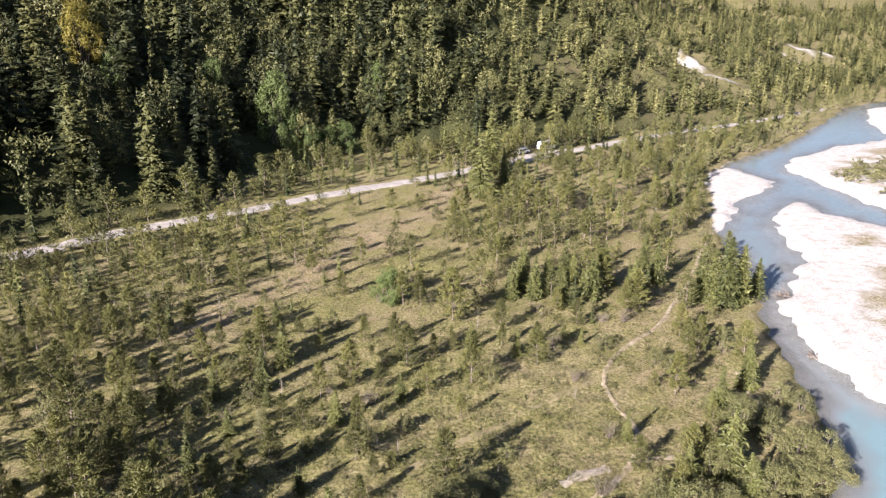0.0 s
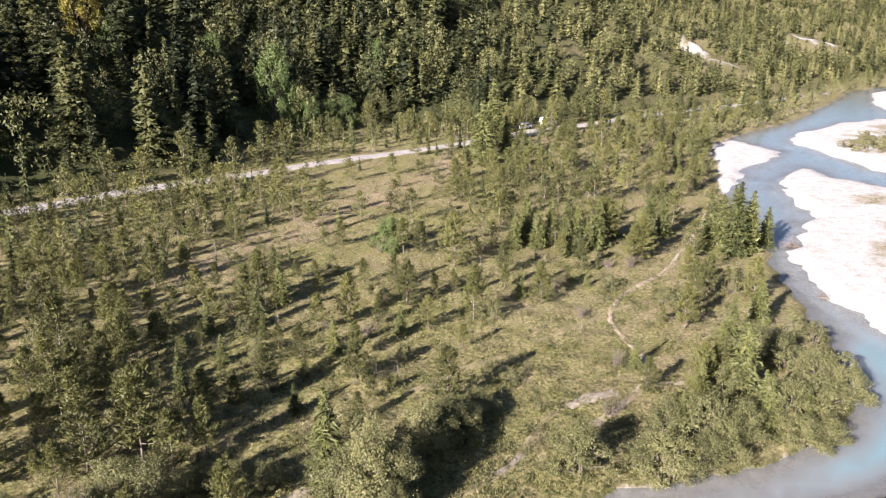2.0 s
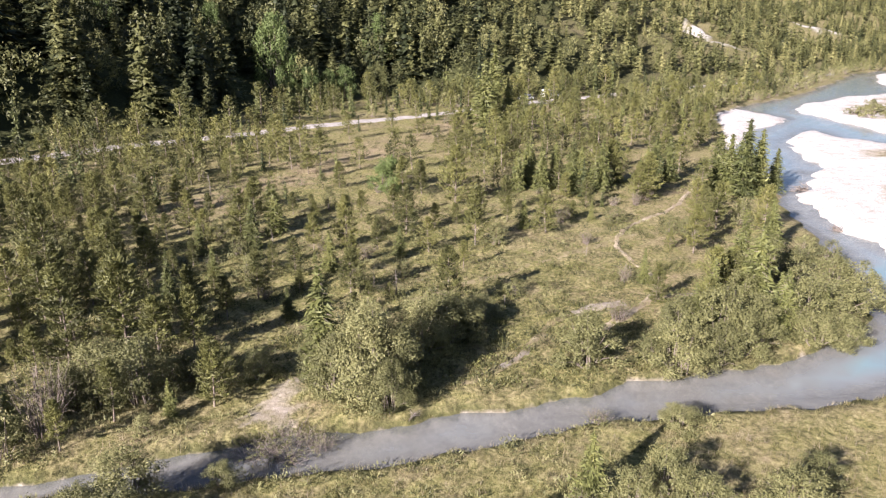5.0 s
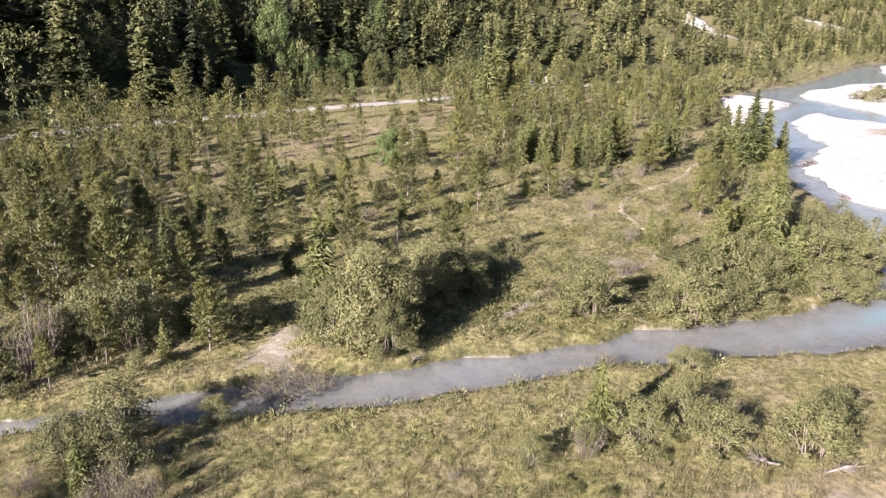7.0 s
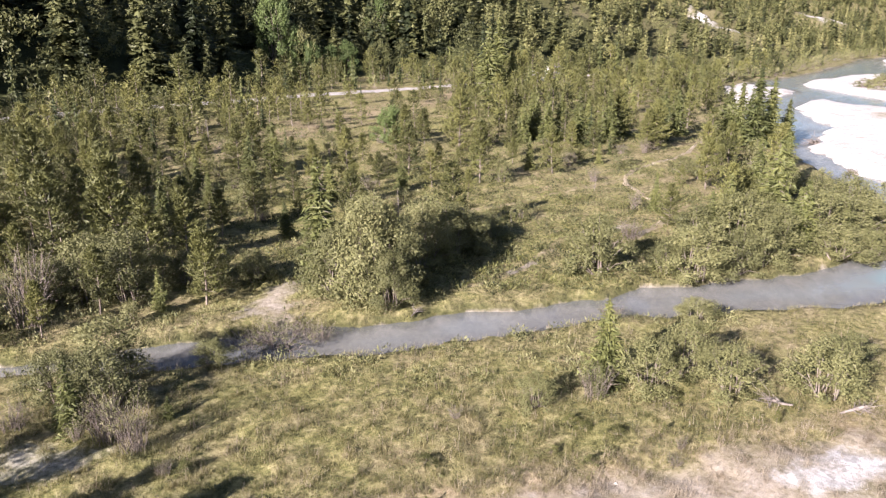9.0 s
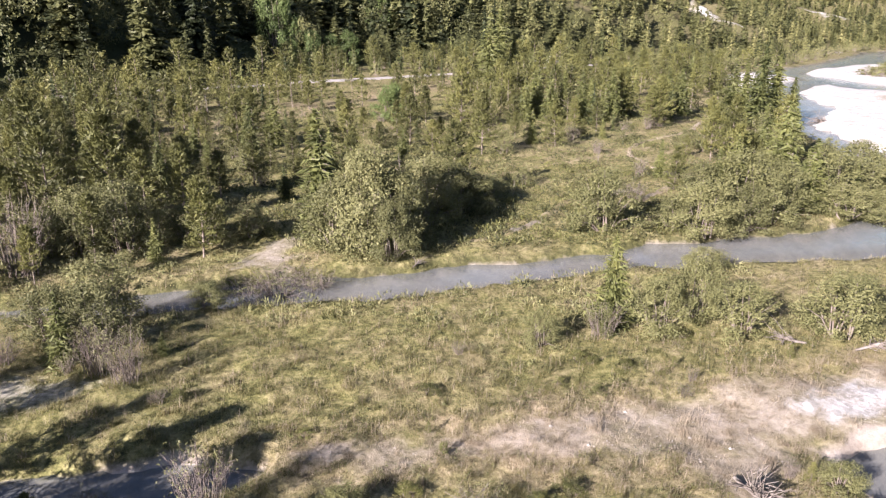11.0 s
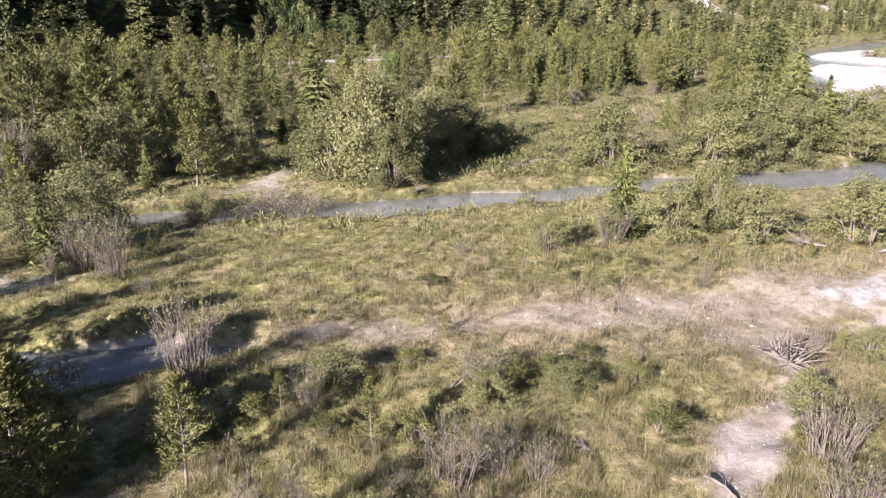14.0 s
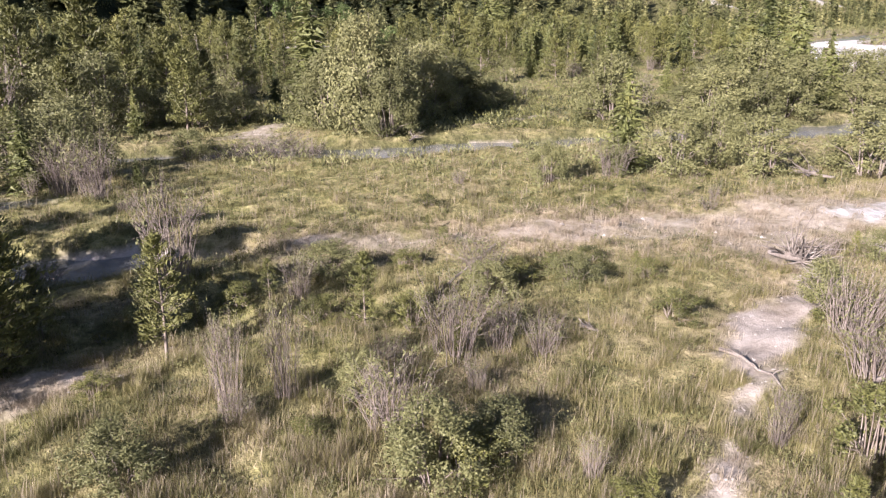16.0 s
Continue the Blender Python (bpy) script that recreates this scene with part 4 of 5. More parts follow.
MEADOW_WILLOW = Kind("willow_bush", forms(leafy_shape, 4, 55, lumps=28, leaf=0.022, per=80, inner=10), TWIG, WILLOW, "trunk", "foliage")

for x, y, h in PINES_A + PINES_B + PINES_C:
    PINE_KIND.plant(x, y, h * 1.05, "slim olive-green Scots pine standing in open meadow", "pine tree", "meadow pines")
for x, y, h in PINES_MID:
    PINE_KIND.plant(x, y, h * 1.05, "olive-green Scots pine with bare lower trunk near the stream", "pine tree", "meadow pines")
SPRUCES_CLUMP = [(8.6, 81.5, 4.8), (10.6, 86.2, 5.6), (13.2, 83.4, 5.2), (14.6, 79.6, 4.4), (18.6, 82.2, 5.8), (21.2, 86.4, 5.4), (24.2, 82.6, 5.0), (16.4, 89.0, 5.2)]
for x, y, h in SPRUCES_A + SPRUCES_B + SPRUCES_BANK + SPRUCES_CLUMP:
    SPRUCE_KIND.plant(x, y, h * 1.03, "conical green spruce with boughs down to the grass", "spruce tree", "meadow spruces", width=h * 1.35)
DENSE_PINE.plant(-7.0, 9.4, 2.7, "dense dark green young pine beside the shaded pool", "pine tree", "young pines", width=2.6)
for x, y, h in PINES_NEAR[1:]:
    LITTLE_PINE.plant(x, y, h * 1.05, "young pine with thin grey trunk among tall grass", "pine tree", "young pines")
for x, y, h, w in BIG_WILLOWS:
    BIG_WILLOW.plant(x, y, h * 1.04, "large grey-green willow thicket on the stream bank", "willow", "bank willows", width=w * 1.22)
for x, y, h, w in BUSHES_MID + BUSHES_BANK:
    WILLOW_KIND.plant(x, y, h, "grey-green rounded willow bush beside the stream", "bush", "stream bushes", width=w * 1.15)
for x, y, h, w in BUSHES_FAR:
    MEADOW_WILLOW.plant(x, y, h * 1.08, "grey-green willow bush in the meadow", "bush", "meadow bushes", width=w * 1.1)
for x, y, h, w in GREEN:
    GREEN_KIND.plant(x, y, h * 1.05, "dense bright green leafy bush among pines", "bush", width=w * 1.4)
for x, y, h, w in BARE_MID + BARE_NEAR:
    TWIG_KIND.plant(x, y, h * 1.25, "nearly leafless bush of thin grey stems", "bush", "bare bushes", width=w * 1.3)
for x, y, h, w in ((-0.4, 6.8, 1.1, 1.5), (0.4, 7.4, 0.8, 1.2), (-1.4, 8.6, 0.7, 1.0), (-5.2, 11.0, 1.0, 1.4), (-2.6, 13.4, 0.8, 1.6), (0.6, 12.4, 0.8, 1.5), (2.2, 12.6, 0.7, 1.3), (-3.9, 6.6, 0.8, 1.3), (5.6, 7.6, 0.9, 1.1), (6.9, 12.4, 0.9, 1.2), (9.4, 14.4, 0.9, 1.4)):
    WILLOW_KIND.plant(x, y, h, "low grey-green willow bush among tall grass", "bush", "stream bushes", width=w)
for x, y, h, w in LOW_NEAR:
    JUNIPER.plant(x, y, h, "low spreading dark green shrub in the grass", "shrub", "low shrubs", width=w)
rg0 = np.random.default_rng(5)
for x, y, h in SNAGS:
    v, f = snag_shape(rg0)
    ob = new("dead_tree", mesh_from("dead_tree", v * h, f, DEADWOOD, True))
    ob.location = (x, y, ground_z(x, y) - 0.05)
    tagged(ob, "bleached dead standing trunk with short broken twigs", "dead tree", "dead trees")

# dead trunks and leafless grey bushes among the meadow trees
rg = np.random.default_rng(31)
for k in range(34):
    y = rg.uniform(40, 95)
    x = rg.uniform(-0.6, 0.3) * y
    if float(survey(np.array([x]), np.array([y]))[5][0]) > -2:
        continue
    if k % 3 == 0:
        v, f = snag_shape(rg)
        h = rg.uniform(1.2, 2.8)
        ob = new("dead_tree", mesh_from("dead_tree", v * h, f, DEADWOOD, True))
        ob.location = (x, y, ground_z(x, y) - 0.05)
        tagged(ob, "bleached dead standing trunk with short broken twigs", "dead tree", "dead trees")
    else:
        TWIG_KIND.plant(x, y, rg.uniform(0.8, 1.7), "nearly leafless bush of thin grey stems", "bush", "bare bushes", width=rg.uniform(1.0, 2.0))

# more bare stems, low shrubs and seedlings on the near side of the stream
for k in range(46):
    y = 5.6 + 18 * rg.random() ** 1.2
    x = rg.uniform(-0.62, 0.68) * y
    s = [float(v[0]) for v in survey(np.array([x]), np.array([y]))]
    if s[1] > 0.2 or s[2] > 0.45 or s[5] > -0.6:
        continue
    if k % 5 < 2:
        TWIG_KIND.plant(x, y, rg.uniform(0.35, 0.8), "nearly leafless bush of thin grey stems", "bush", "bare bushes", width=rg.uniform(0.4, 0.8))
    elif k % 5 < 4:
        JUNIPER.plant(x, y, rg.uniform(0.25, 0.5), "low spreading dark green shrub in the grass", "shrub", "low shrubs", width=rg.uniform(0.5, 1.0))
    else:
        LITTLE_PINE.plant(x, y, rg.uniform(0.35, 0.7), "young pine with thin grey trunk among tall grass", "pine tree", "young pines")

# trees beside the stream and below the drone's path that reach the view by their shade
for x, y, h in [(-14.5, 12.0, 4.5), (-18, 15.5, 4.0), (-17, 13.2, 4.4)]:
    PINE_KIND.plant(x, y, h, "olive-green Scots pine with bare lower trunk near the stream", "pine tree", "meadow pines", form=5)

for x, y, h in [(-10.8, 9.7, 3.9), (-9.4, 8.0, 3.2), (-12.2, 11.0, 4.0), (-8.4, 6.8, 2.6), (-11.8, 8.2, 4.2)]:
    DENSE_PINE.plant(x, y, h, "dense dark green young pine beside the shaded pool", "pine tree", "young pines", width=h * 0.95)

# the rest of the open pinewood, thinned by the glades
rg = np.random.default_rng(77)
taken = [(r[0], r[1]) for r in PINES_A + PINES_B + PINES_C + SPRUCES_A + PINES_MID + BIG_WILLOWS + BUSHES_FAR]
N = 9000
PY = 26 + 180 * rg.random(N) ** 0.9
PX = rg.uniform(-0.95, 0.46, N) * PY
PS = survey(PX, PY)
lots = {"pine": [], "spruce": [], "bush": []}
for x, y, z, dry, river, hill in zip(PX, PY, PS[0], PS[3], PS[5], PS[6]):
    left = -x / y
    keep = 0.24 + 0.7 * (left > 0.42) * (y < 85) + 0.12 * (y > 66) * (x > 0) + 0.5 * (((x - 16) / 11) ** 2 + ((y - 83) / 10) ** 2 < 1) + 0.6 * (left > 0.22) + 0.8 * (left > 0.3) * (y < 62) + 0.3 * (y > 95) * (x > 0) + 0.2 * (hill > -22) + 0.7 * (y > np.interp(x, [p[0] for p in ROAD], [p[1] for p in ROAD])) + 0.25 * (x > 0.3 * y) - 0.2 * (50 < y < 62) * (left < 0.1)
    if river > -1.2 or hill > 0 or rg.random() < (dry - 0.3) * 1.5 or rg.random() > keep * (0.30 if y < 80 else 0.36) or (y < 42 and left < 0.35):
        continue
    if abs(x - (15 + (y - 55) * 0.52)) < 2.0 and 45 < y < 105:
        continue
    side = y - np.interp(x, [p[0] for p in ROAD], [p[1] for p in ROAD])
    if side > 0 and x < -18 and rg.random() < 0.3:
        continue
    if -5 < side < 4 or min(math.dist((x, y), p) for p in taken) < 1.7:
        continue
    taken.append((x, y))
    h = 1.4 + 3.4 * rg.random() ** 1.3 + (0.5 if y > 85 else 0) + (0.8 if y > 100 and x > 0 else 0) + (rg.uniform(0, 3.5) if side > 0 else 0) + (0.5 if left > 0.25 else 0)
    kind = rg.random()
    if y < 72:
        if kind < 0.7:
            PINE_KIND.plant(x, y, h, "slim olive-green Scots pine standing in open meadow", "pine tree", "meadow pines")
        elif kind < 0.8:
            SPRUCE_KIND.plant(x, y, h * 0.9, "conical green spruce with boughs down to the grass", "spruce tree", "meadow spruces")
        else:
            MEADOW_WILLOW.plant(x, y, h * 0.5, "grey-green willow bush in the meadow", "bush", "meadow bushes", width=h * 0.6)
        continue
    name, pool, w = ("pine", FAR_PINE, h * 1.2) if kind < (0.4 if side > 0 else 0.68) else ("spruce", FAR_SPRUCE, h) if kind < 0.85 else ("bush", FAR_BUSH, h * 0.6)
    wood, leaves = pool[rg.integers(len(pool))]
    lots[name].append((wood, leaves, x, y, z - 0.05, rg.uniform(0, 6.28), w, h * (0.5 if name == "bush" else 1), rg.uniform(-0.2, 0.2) - (0.22 if name == "spruce" else 0.05)))
for k in range(170):
    i = 2 + int(rg.integers(5))
    s, o = rg.random(), rg.uniform(1.5, 11)
    (ax, ay), (bx, by) = FAR_BANK[i], FAR_BANK[i + 1]
    n = math.dist((ax, ay), (bx, by))
    x, y = ax + (bx - ax) * s + o * (by - ay) / n, ay + (by - ay) * s - o * (bx - ax) / n
    z = ground_z(x, y)
    if z > -0.3:
        h = rg.uniform(1.4, 3.6)
        lots["bush"].append((*FAR_BUSH[k % 4], x, y, z - 0.05, rg.uniform(0, 6.28), h * 1.3, h, rg.uniform(-0.2, 0.15)))
merged("open_pinewood", lots["pine"], (BARK, PINE), "loose stand of olive-green pines before the road", "pinewood")
merged("young_spruces", lots["spruce"], (BARK, SPRUCE), "scattered young green spruces before the road", "spruces")
merged("willow_scrub", lots["bush"], (TWIG, WILLOW), "scattered grey-green willow scrub before the road", "scrub")

# ---- the wood on the mountain ----
def wood_shape(rg, **more):
    """A forest spruce, trunk and boughs in one mesh."""
    (wv, wf), (lv, lf) = conifer_shape(rg, **more)
    return joined([(wv, tri(wf)), (lv, lf)])


def round_shape(rg, lumps, per, leaf):
    (wv, wf), (lv, lf) = leafy_shape(rg, lumps, leaf, per, inner=5)
    return lv * [0.66, 0.66, 1], lf


def build_woods():
    rg = np.random.default_rng(123)
    fine = [wood_shape(np.random.default_rng(200 + i), levels=15, boughs=9, tips=9, width=(0.16, 0.2, 0.22, 0.18, 0.25, 0.2)[i], leaf=0.03) for i in range(6)]
    coarse = [wood_shape(np.random.default_rng(220 + i), levels=10, boughs=7, tips=4, width=0.2, leaf=0.042) for i in range(5)]
    rounds = [round_shape(np.random.default_rng(240 + i), 34, 30, 0.03) for i in range(4)]
    rough_rounds = [round_shape(np.random.default_rng(250 + i), 16, 14, 0.055) for i in range(3)]
    near = []
    for row in range(92):
        y0 = 90 + 6.3 * row
        for x in np.arange(-270, 440, 5.6):
            xx, yy = x + rg.uniform(-3, 3), y0 + rg.uniform(-3, 3)
            if abs(xx) > 0.74 * yy + 12:
                continue
            near.append((xx, yy))
    P = np.array(near)
    Z, gravel, silt, dry, litter, river, hill = survey(P[:, 0], P[:, 1])
    D = np.hypot(P[:, 0], P[:, 1])
    lot = rg.random(len(P))
    clump = ripple(P[:, 0], P[:, 1], 34, 3, 3)
    dens = np.where(D < 200, 0.82, 0.98) * np.where(clump > 0.6, 0.85, 1.0)
    road_side = P[:, 1] - np.interp(P[:, 0], [p[0] for p in ROAD], [p[1] for p in ROAD])
    valley = (hill <= 1.5) & (river < -3) & (lot < 0.85) & (P[:, 1] > 150) & ((road_side < -5) | (road_side > 4) | (P[:, 0] > 46)) & (P[:, 0] > 22)
    ok = ((hill > 1.5) & (lot < dens) & (hill < 150)) | valley
    glade = (np.abs(P[:, 0] - 46) < 8) & (np.abs(P[:, 1] - 268) < 10) & (lot > 0.3)
    ok &= ~glade & (gravel < 0.25 + 0.3 * lot)
    for sx, sy, r in ((-84, 169, 5), (-42, 179, 5.5), (113, 325, 9), (122, 306, 8), (203, 425, 9), (216, 446, 9), (232, 440, 8)):
        s = np.clip((P[:, 0] * sx + P[:, 1] * sy) / (sx * sx + sy * sy), 0.92, 1)
        ok &= np.hypot(P[:, 0] - s * sx, P[:, 1] - s * sy) > r
    vs, fs, tint, off = [], [], [], 0
    for (x, y), z, d, hl in zip(P[ok], Z[ok], D[ok], hill[ok]):
        r = rg.random()
        left = x < 15
        h = rg.uniform(9, 20) if left else rg.uniform(5, 12)
        if hl < 8:
            h *= rg.uniform(0.6, 0.9) if left else rg.uniform(0.4, 0.75)
        # right-hand trees tinted lighter: paler kinds, with haze put into their colour
        if r < (0.34 if left else 0.22):
            v, f = rounds[rg.integers(4)] if d < 230 else rough_rounds[rg.integers(3)]
            h *= 0.8
            t = rg.uniform(-0.05, 0.3) + (0.0 if left else 0.1)
        else:
            v, f = fine[rg.integers(6)] if d < 195 else coarse[rg.integers(5)]
            t = rg.uniform(-0.3, 0.22) + (0.0 if left else 0.22)
        a = rg.uniform(0, 6.28)
        c, s = math.cos(a), math.sin(a)
        w = h * (rg.uniform(1.0, 1.5) if left else rg.uniform(1.25, 1.75))
        q = np.column_stack([(v[:, 0] * c - v[:, 1] * s) * w + x, (v[:, 0] * s + v[:, 1] * c) * w + y, v[:, 2] * h + z - 0.3])
        vs.append(q.astype(np.float32))
        fs.append(f + off)
        tint.append(np.full(len(v), t, np.float32))
        off += len(v)
    me = mesh_from("mountain_wood", np.concatenate(vs), np.concatenate(fs), WOODS, True)
    at = me.attributes.new("tint", "FLOAT", "POINT")
    at.data.foreach_set("value", np.concatenate(tint))
    return tagged(new("mountain_wood", me), "dense dark spruce wood with broadleaf trees on the mountainside", "forest", kind="stuff")


build_woods()

# bushes on the overgrown gravel island
rg = np.random.default_rng(91)
IX, IY = rg.uniform(84, 210, 420), rg.uniform(122, 200, 420)
IN = (inside(ISLE, IX, IY) > 1.0) & (IX < 0.7 * IY)
IZ = survey(IX, IY)[0]
merged("island_scrub", [(*FAR_BUSH[i % 4], x, y, z - 0.05, i * 1.7, 3.6 + (i * 7 % 10) * 0.2, 1.5 + (i * 3 % 10) * 0.15, 0.1 - (i % 5) * 0.05)
                        for i, (x, y, z) in enumerate(zip(IX[IN], IY[IN], IZ[IN]))], (TWIG, WILLOW), "brownish willow scrub on the gravel island", "scrub")


# ---- driftwood, root and vehicles ----
def drift_root(x, y, turn, size, seed, label, lift=0.5, branches=46, name="driftwood_root"):
    """A washed-up root stock: a short bent trunk that splays into many bleached roots."""
    rg = np.random.default_rng(seed)
    limbs = [tube([[-0.55, 0, 0.05], [-0.2, 0.03, 0.09], [0.05, 0, 0.16], [0.2, 0, 0.2]], [0.035, 0.045, 0.055, 0.04], 7)]
    for k in range(branches):
        d = unit(np.array([rg.uniform(0.1, 1.0), rg.normal(0, 0.7), rg.uniform(-0.1, lift * 1.6)]))
        n = rg.uniform(0.25, 0.75)
        s = np.array([rg.uniform(-0.25, 0.2), 0, 0.14])
        m = s + d * n * 0.5 + rg.normal(0, 0.05, 3)
        e = s + d * n + rg.normal(0, 0.09, 3)
        e[2], m[2] = max(e[2], 0.01), max(m[2], 0.02)
        limbs.append(tube([list(s), list(m), list(e)], [0.016, 0.01, 0.003], 4))
    v, f = joined(limbs)
    ob = new(name, mesh_from(name, v * size, f, DEADWOOD, True))
    ob.matrix_world = pose(x, y, ground_z(x, y) - 0.02, 0, 0, turn)
    return tagged(ob, label, "driftwood", "driftwood")


drift_root(7.1, 14.0, -80, 1.5, 3, "bleached splayed root stock lying on sandy silt", 0.8, 56)
drift_root(6.3, 9.0, 20, 0.95, 6, "brownish washed-up branches heaped on the grass", 0.3, 44)
drift_root(2.2, 10.9, 150, 0.6, 7, "small washed-up branch tangle in the grass", 0.25, 22)
drift_root(9.8, 13.6, 200, 0.9, 8, "washed-up root tangle at the edge of the pool", 0.4, 34)
drift_root(11.8, 22.6, 170, 1.2, 9, "bleached branches washed up among the bushes", 0.3, 26)
drift_root(14.6, 22.2, 10, 1.2, 10, "bleached branches washed up among the bushes", 0.3, 26)
drift_root(-1.6, 31.3, 60, 0.8, 11, "broken root stump on the stream bank", 0.5, 20)
drift_root(38.5, 66, 140, 2.0, 12, "fallen tree stranded on the white gravel bar", 0.5, 40)
drift_root(43.5, 83, 190, 2.6, 13, "fallen tree stranded on the white gravel bar", 0.4, 50)


def drift_log(points, thick, label, seed):
    """A forked bent branch lying on the sand."""
    rg = np.random.default_rng(seed)
    path = [[x, y, ground_z(x, y) + thick * 1.2 + lift] for x, y, lift in points]
    limbs = [tube(path, np.linspace(thick, thick * 0.4, len(path)), 7)]
    for k in range(1, len(path) - 1):
        a = np.array(path[k])
        for q in range(2):
            e = a + np.array([rg.normal(0, 0.22), rg.normal(0, 0.22), rg.uniform(0.0, 0.15)])
            limbs.append(tube([list(a), list((a + e) / 2 + [0, 0, 0.03]), list(e)], [thick * 0.4, thick * 0.3, 0.004], 4))
    v, f = joined(limbs)
    ob = new("driftwood_log", mesh_from("driftwood_log", v, f, DEADWOOD, True))
    return tagged(ob, label, "driftwood", "driftwood")


drift_log([(4.05, 9.95, 0.03), (4.25, 9.6, 0.06), (4.38, 9.3, 0.02), (4.42, 8.95, 0.05), (4.5, 8.6, 0.0)], 0.028, "grey bent driftwood branch lying on the sandy path", 1)
drift_log([(-0.2, 12.9, 0.05), (0.3, 13.4, 0.25), (0.8, 13.9, 0.5)], 0.03, "grey leaning dead branch in the tall grass", 2)
drift_log([(-1.6, 8.3, 0.02), (-1.2, 8.6, 0.1), (-0.8, 8.8, 0.16)], 0.02, "thin pale dead branch lying in the grass", 4)


def box(bm, x0, x1, y0, y1, z0, z1, taper=0.0):
    """A box whose top is drawn in by the taper, with eased edges."""
    made = bmesh.ops.create_cube(bm, size=1)["verts"]
    for v in made:
        top = v.co.z > 0
        v.co = Vector(((x0 if v.co.x < 0 else x1) * (1 - taper * top), (y0 if v.co.y < 0 else y1) * (1 - taper * 0.6 * top), z1 if top else z0))
    bmesh.ops.bevel(bm, geom=list({e for v in made for e in v.link_edges}), offset=0.07, segments=2, affect="EDGES")


def part(name, bm, material, parent, label=""):
    me = bpy.data.meshes.new(name)
    bm.to_mesh(me)
    bm.free()
    me.materials.append(material)
    ob = new(name, me)
    ob.parent = parent
    return tagged(ob, label)


def vehicle(name, x, y, turn, length, width, height, paint, label, category):
    """A parked vehicle: body, cabin, dark windows and four wheels."""
    root = new(name)
    root.matrix_world = pose(x, y, ground_z(x, y) + 0.02, 0, 0, turn)
    l, w = length / 2, width / 2
    bm = bmesh.new()
    box(bm, -l, l, -w, w, 0.3, height * 0.58)
    box(bm, -l * 0.94, l * 0.62, -w * 0.97, w * 0.97, height * 0.5, height, 0.1)
    part("body", bm, paint, root)
    for s in (-1, 1):
        bm = bmesh.new()
        box(bm, -l * 0.8, l * 0.5, s * w * 0.955 - 0.03, s * w * 0.955 + 0.03, height * 0.62, height * 0.86)
        part("side_window", bm, VAN_GLASS, root, "dark tinted side window")
        for e in (-0.62, 0.62):
            bm = bmesh.new()
            bmesh.ops.create_cone(bm, cap_ends=True, segments=18, radius1=0.33, radius2=0.33, depth=0.22, matrix=pose(l * e, s * (w - 0.08), 0.33, 90, 0, 0))
            part("wheel", bm, RUBBER, root, "black rubber wheel")
    bm = bmesh.new()
    box(bm, l * 0.56, l * 0.6, -w * 0.8, w * 0.8, height * 0.62, height * 0.88)
    part("windscreen", bm, VAN_GLASS, root, "dark windscreen")
    return tagged(root, label, category)


vehicle("camper_van", 27.5, 187.5, 40, 5.2, 2.0, 2.3, VAN_PAINT, "white camper van parked on the gravel lay-by", "van")
vehicle("car", 20.5, 181.5, 42, 4.3, 1.8, 1.5, VAN_PAINT, "pale car parked on the gravel lay-by beside the wood", "car")

STONES = rough_surface("grey_limestone_pebbles", (0.22, 0.20, 0.17), (0.32, 0.29, 0.25), (0.45, 0.42, 0.37), 9.0)


def pebbles(count, seed):
    """Loose stones on the bare sand, silt and gravel near the path."""
    rg = np.random.default_rng(seed)
    y = 5 + 20 * rg.random(count)
    x = rg.uniform(-0.75, 0.75, count) * y + 1
    Z, gravel, silt, dry, litter, river, hill = survey(x, y)
    ok = (np.maximum(gravel, silt) > 0.45) & (river < 0) & (Z > WATER_Z)
    c, s = np.stack([x, y, Z], 1)[ok], rg.uniform(0.008, 0.03, ok.sum()) * (1 + 1.5 * (rg.random(ok.sum()) > 0.97))
    base = np.array([(1, 0, 0), (0.5, 0.8, 0), (-0.6, 0.8, 0), (-1, 0, 0), (-0.5, -0.9, 0), (0.6, -0.7, 0), (0.1, 0.1, 0.7)], float)
    V = c[:, None] + base[None] * s[:, None, None] * rg.uniform(0.7, 1.3, (len(c), 7, 1)) - [0, 0, 0.008]
    F = np.array([(i, (i + 1) % 6, 6) for i in range(6)])[None] + np.arange(len(c))[:, None, None] * 7
    return tagged(new("pebbles", mesh_from("pebbles", V.reshape(-1, 3), F.reshape(-1, 3), STONES)), "loose pale limestone pebbles on bare sand", "pebbles", kind="stuff")


pebbles(9000, 44)

# broadleaf trees that stand out in the wood
GOLD_KIND.plant(-84, 169, 15, "large maple in autumn yellow on the wooded mountainside", "maple", width=11)
GREEN_KIND.plant(-42, 179, 19, "tall rounded green broadleaf tree in the wood", "broadleaf tree", "broadleaf trees", width=11)
for x, y, h in ((-33, 174, 9), (-29, 178, 8), (-25, 181, 9), (-37, 172, 7), (-60, 190, 13), (-20, 215, 13), (-75, 165, 10)):
    GREEN_KIND.plant(x, y, h, "fresh green broadleaf tree at the edge of the wood", "broadleaf tree", "broadleaf trees", width=h * 0.8)

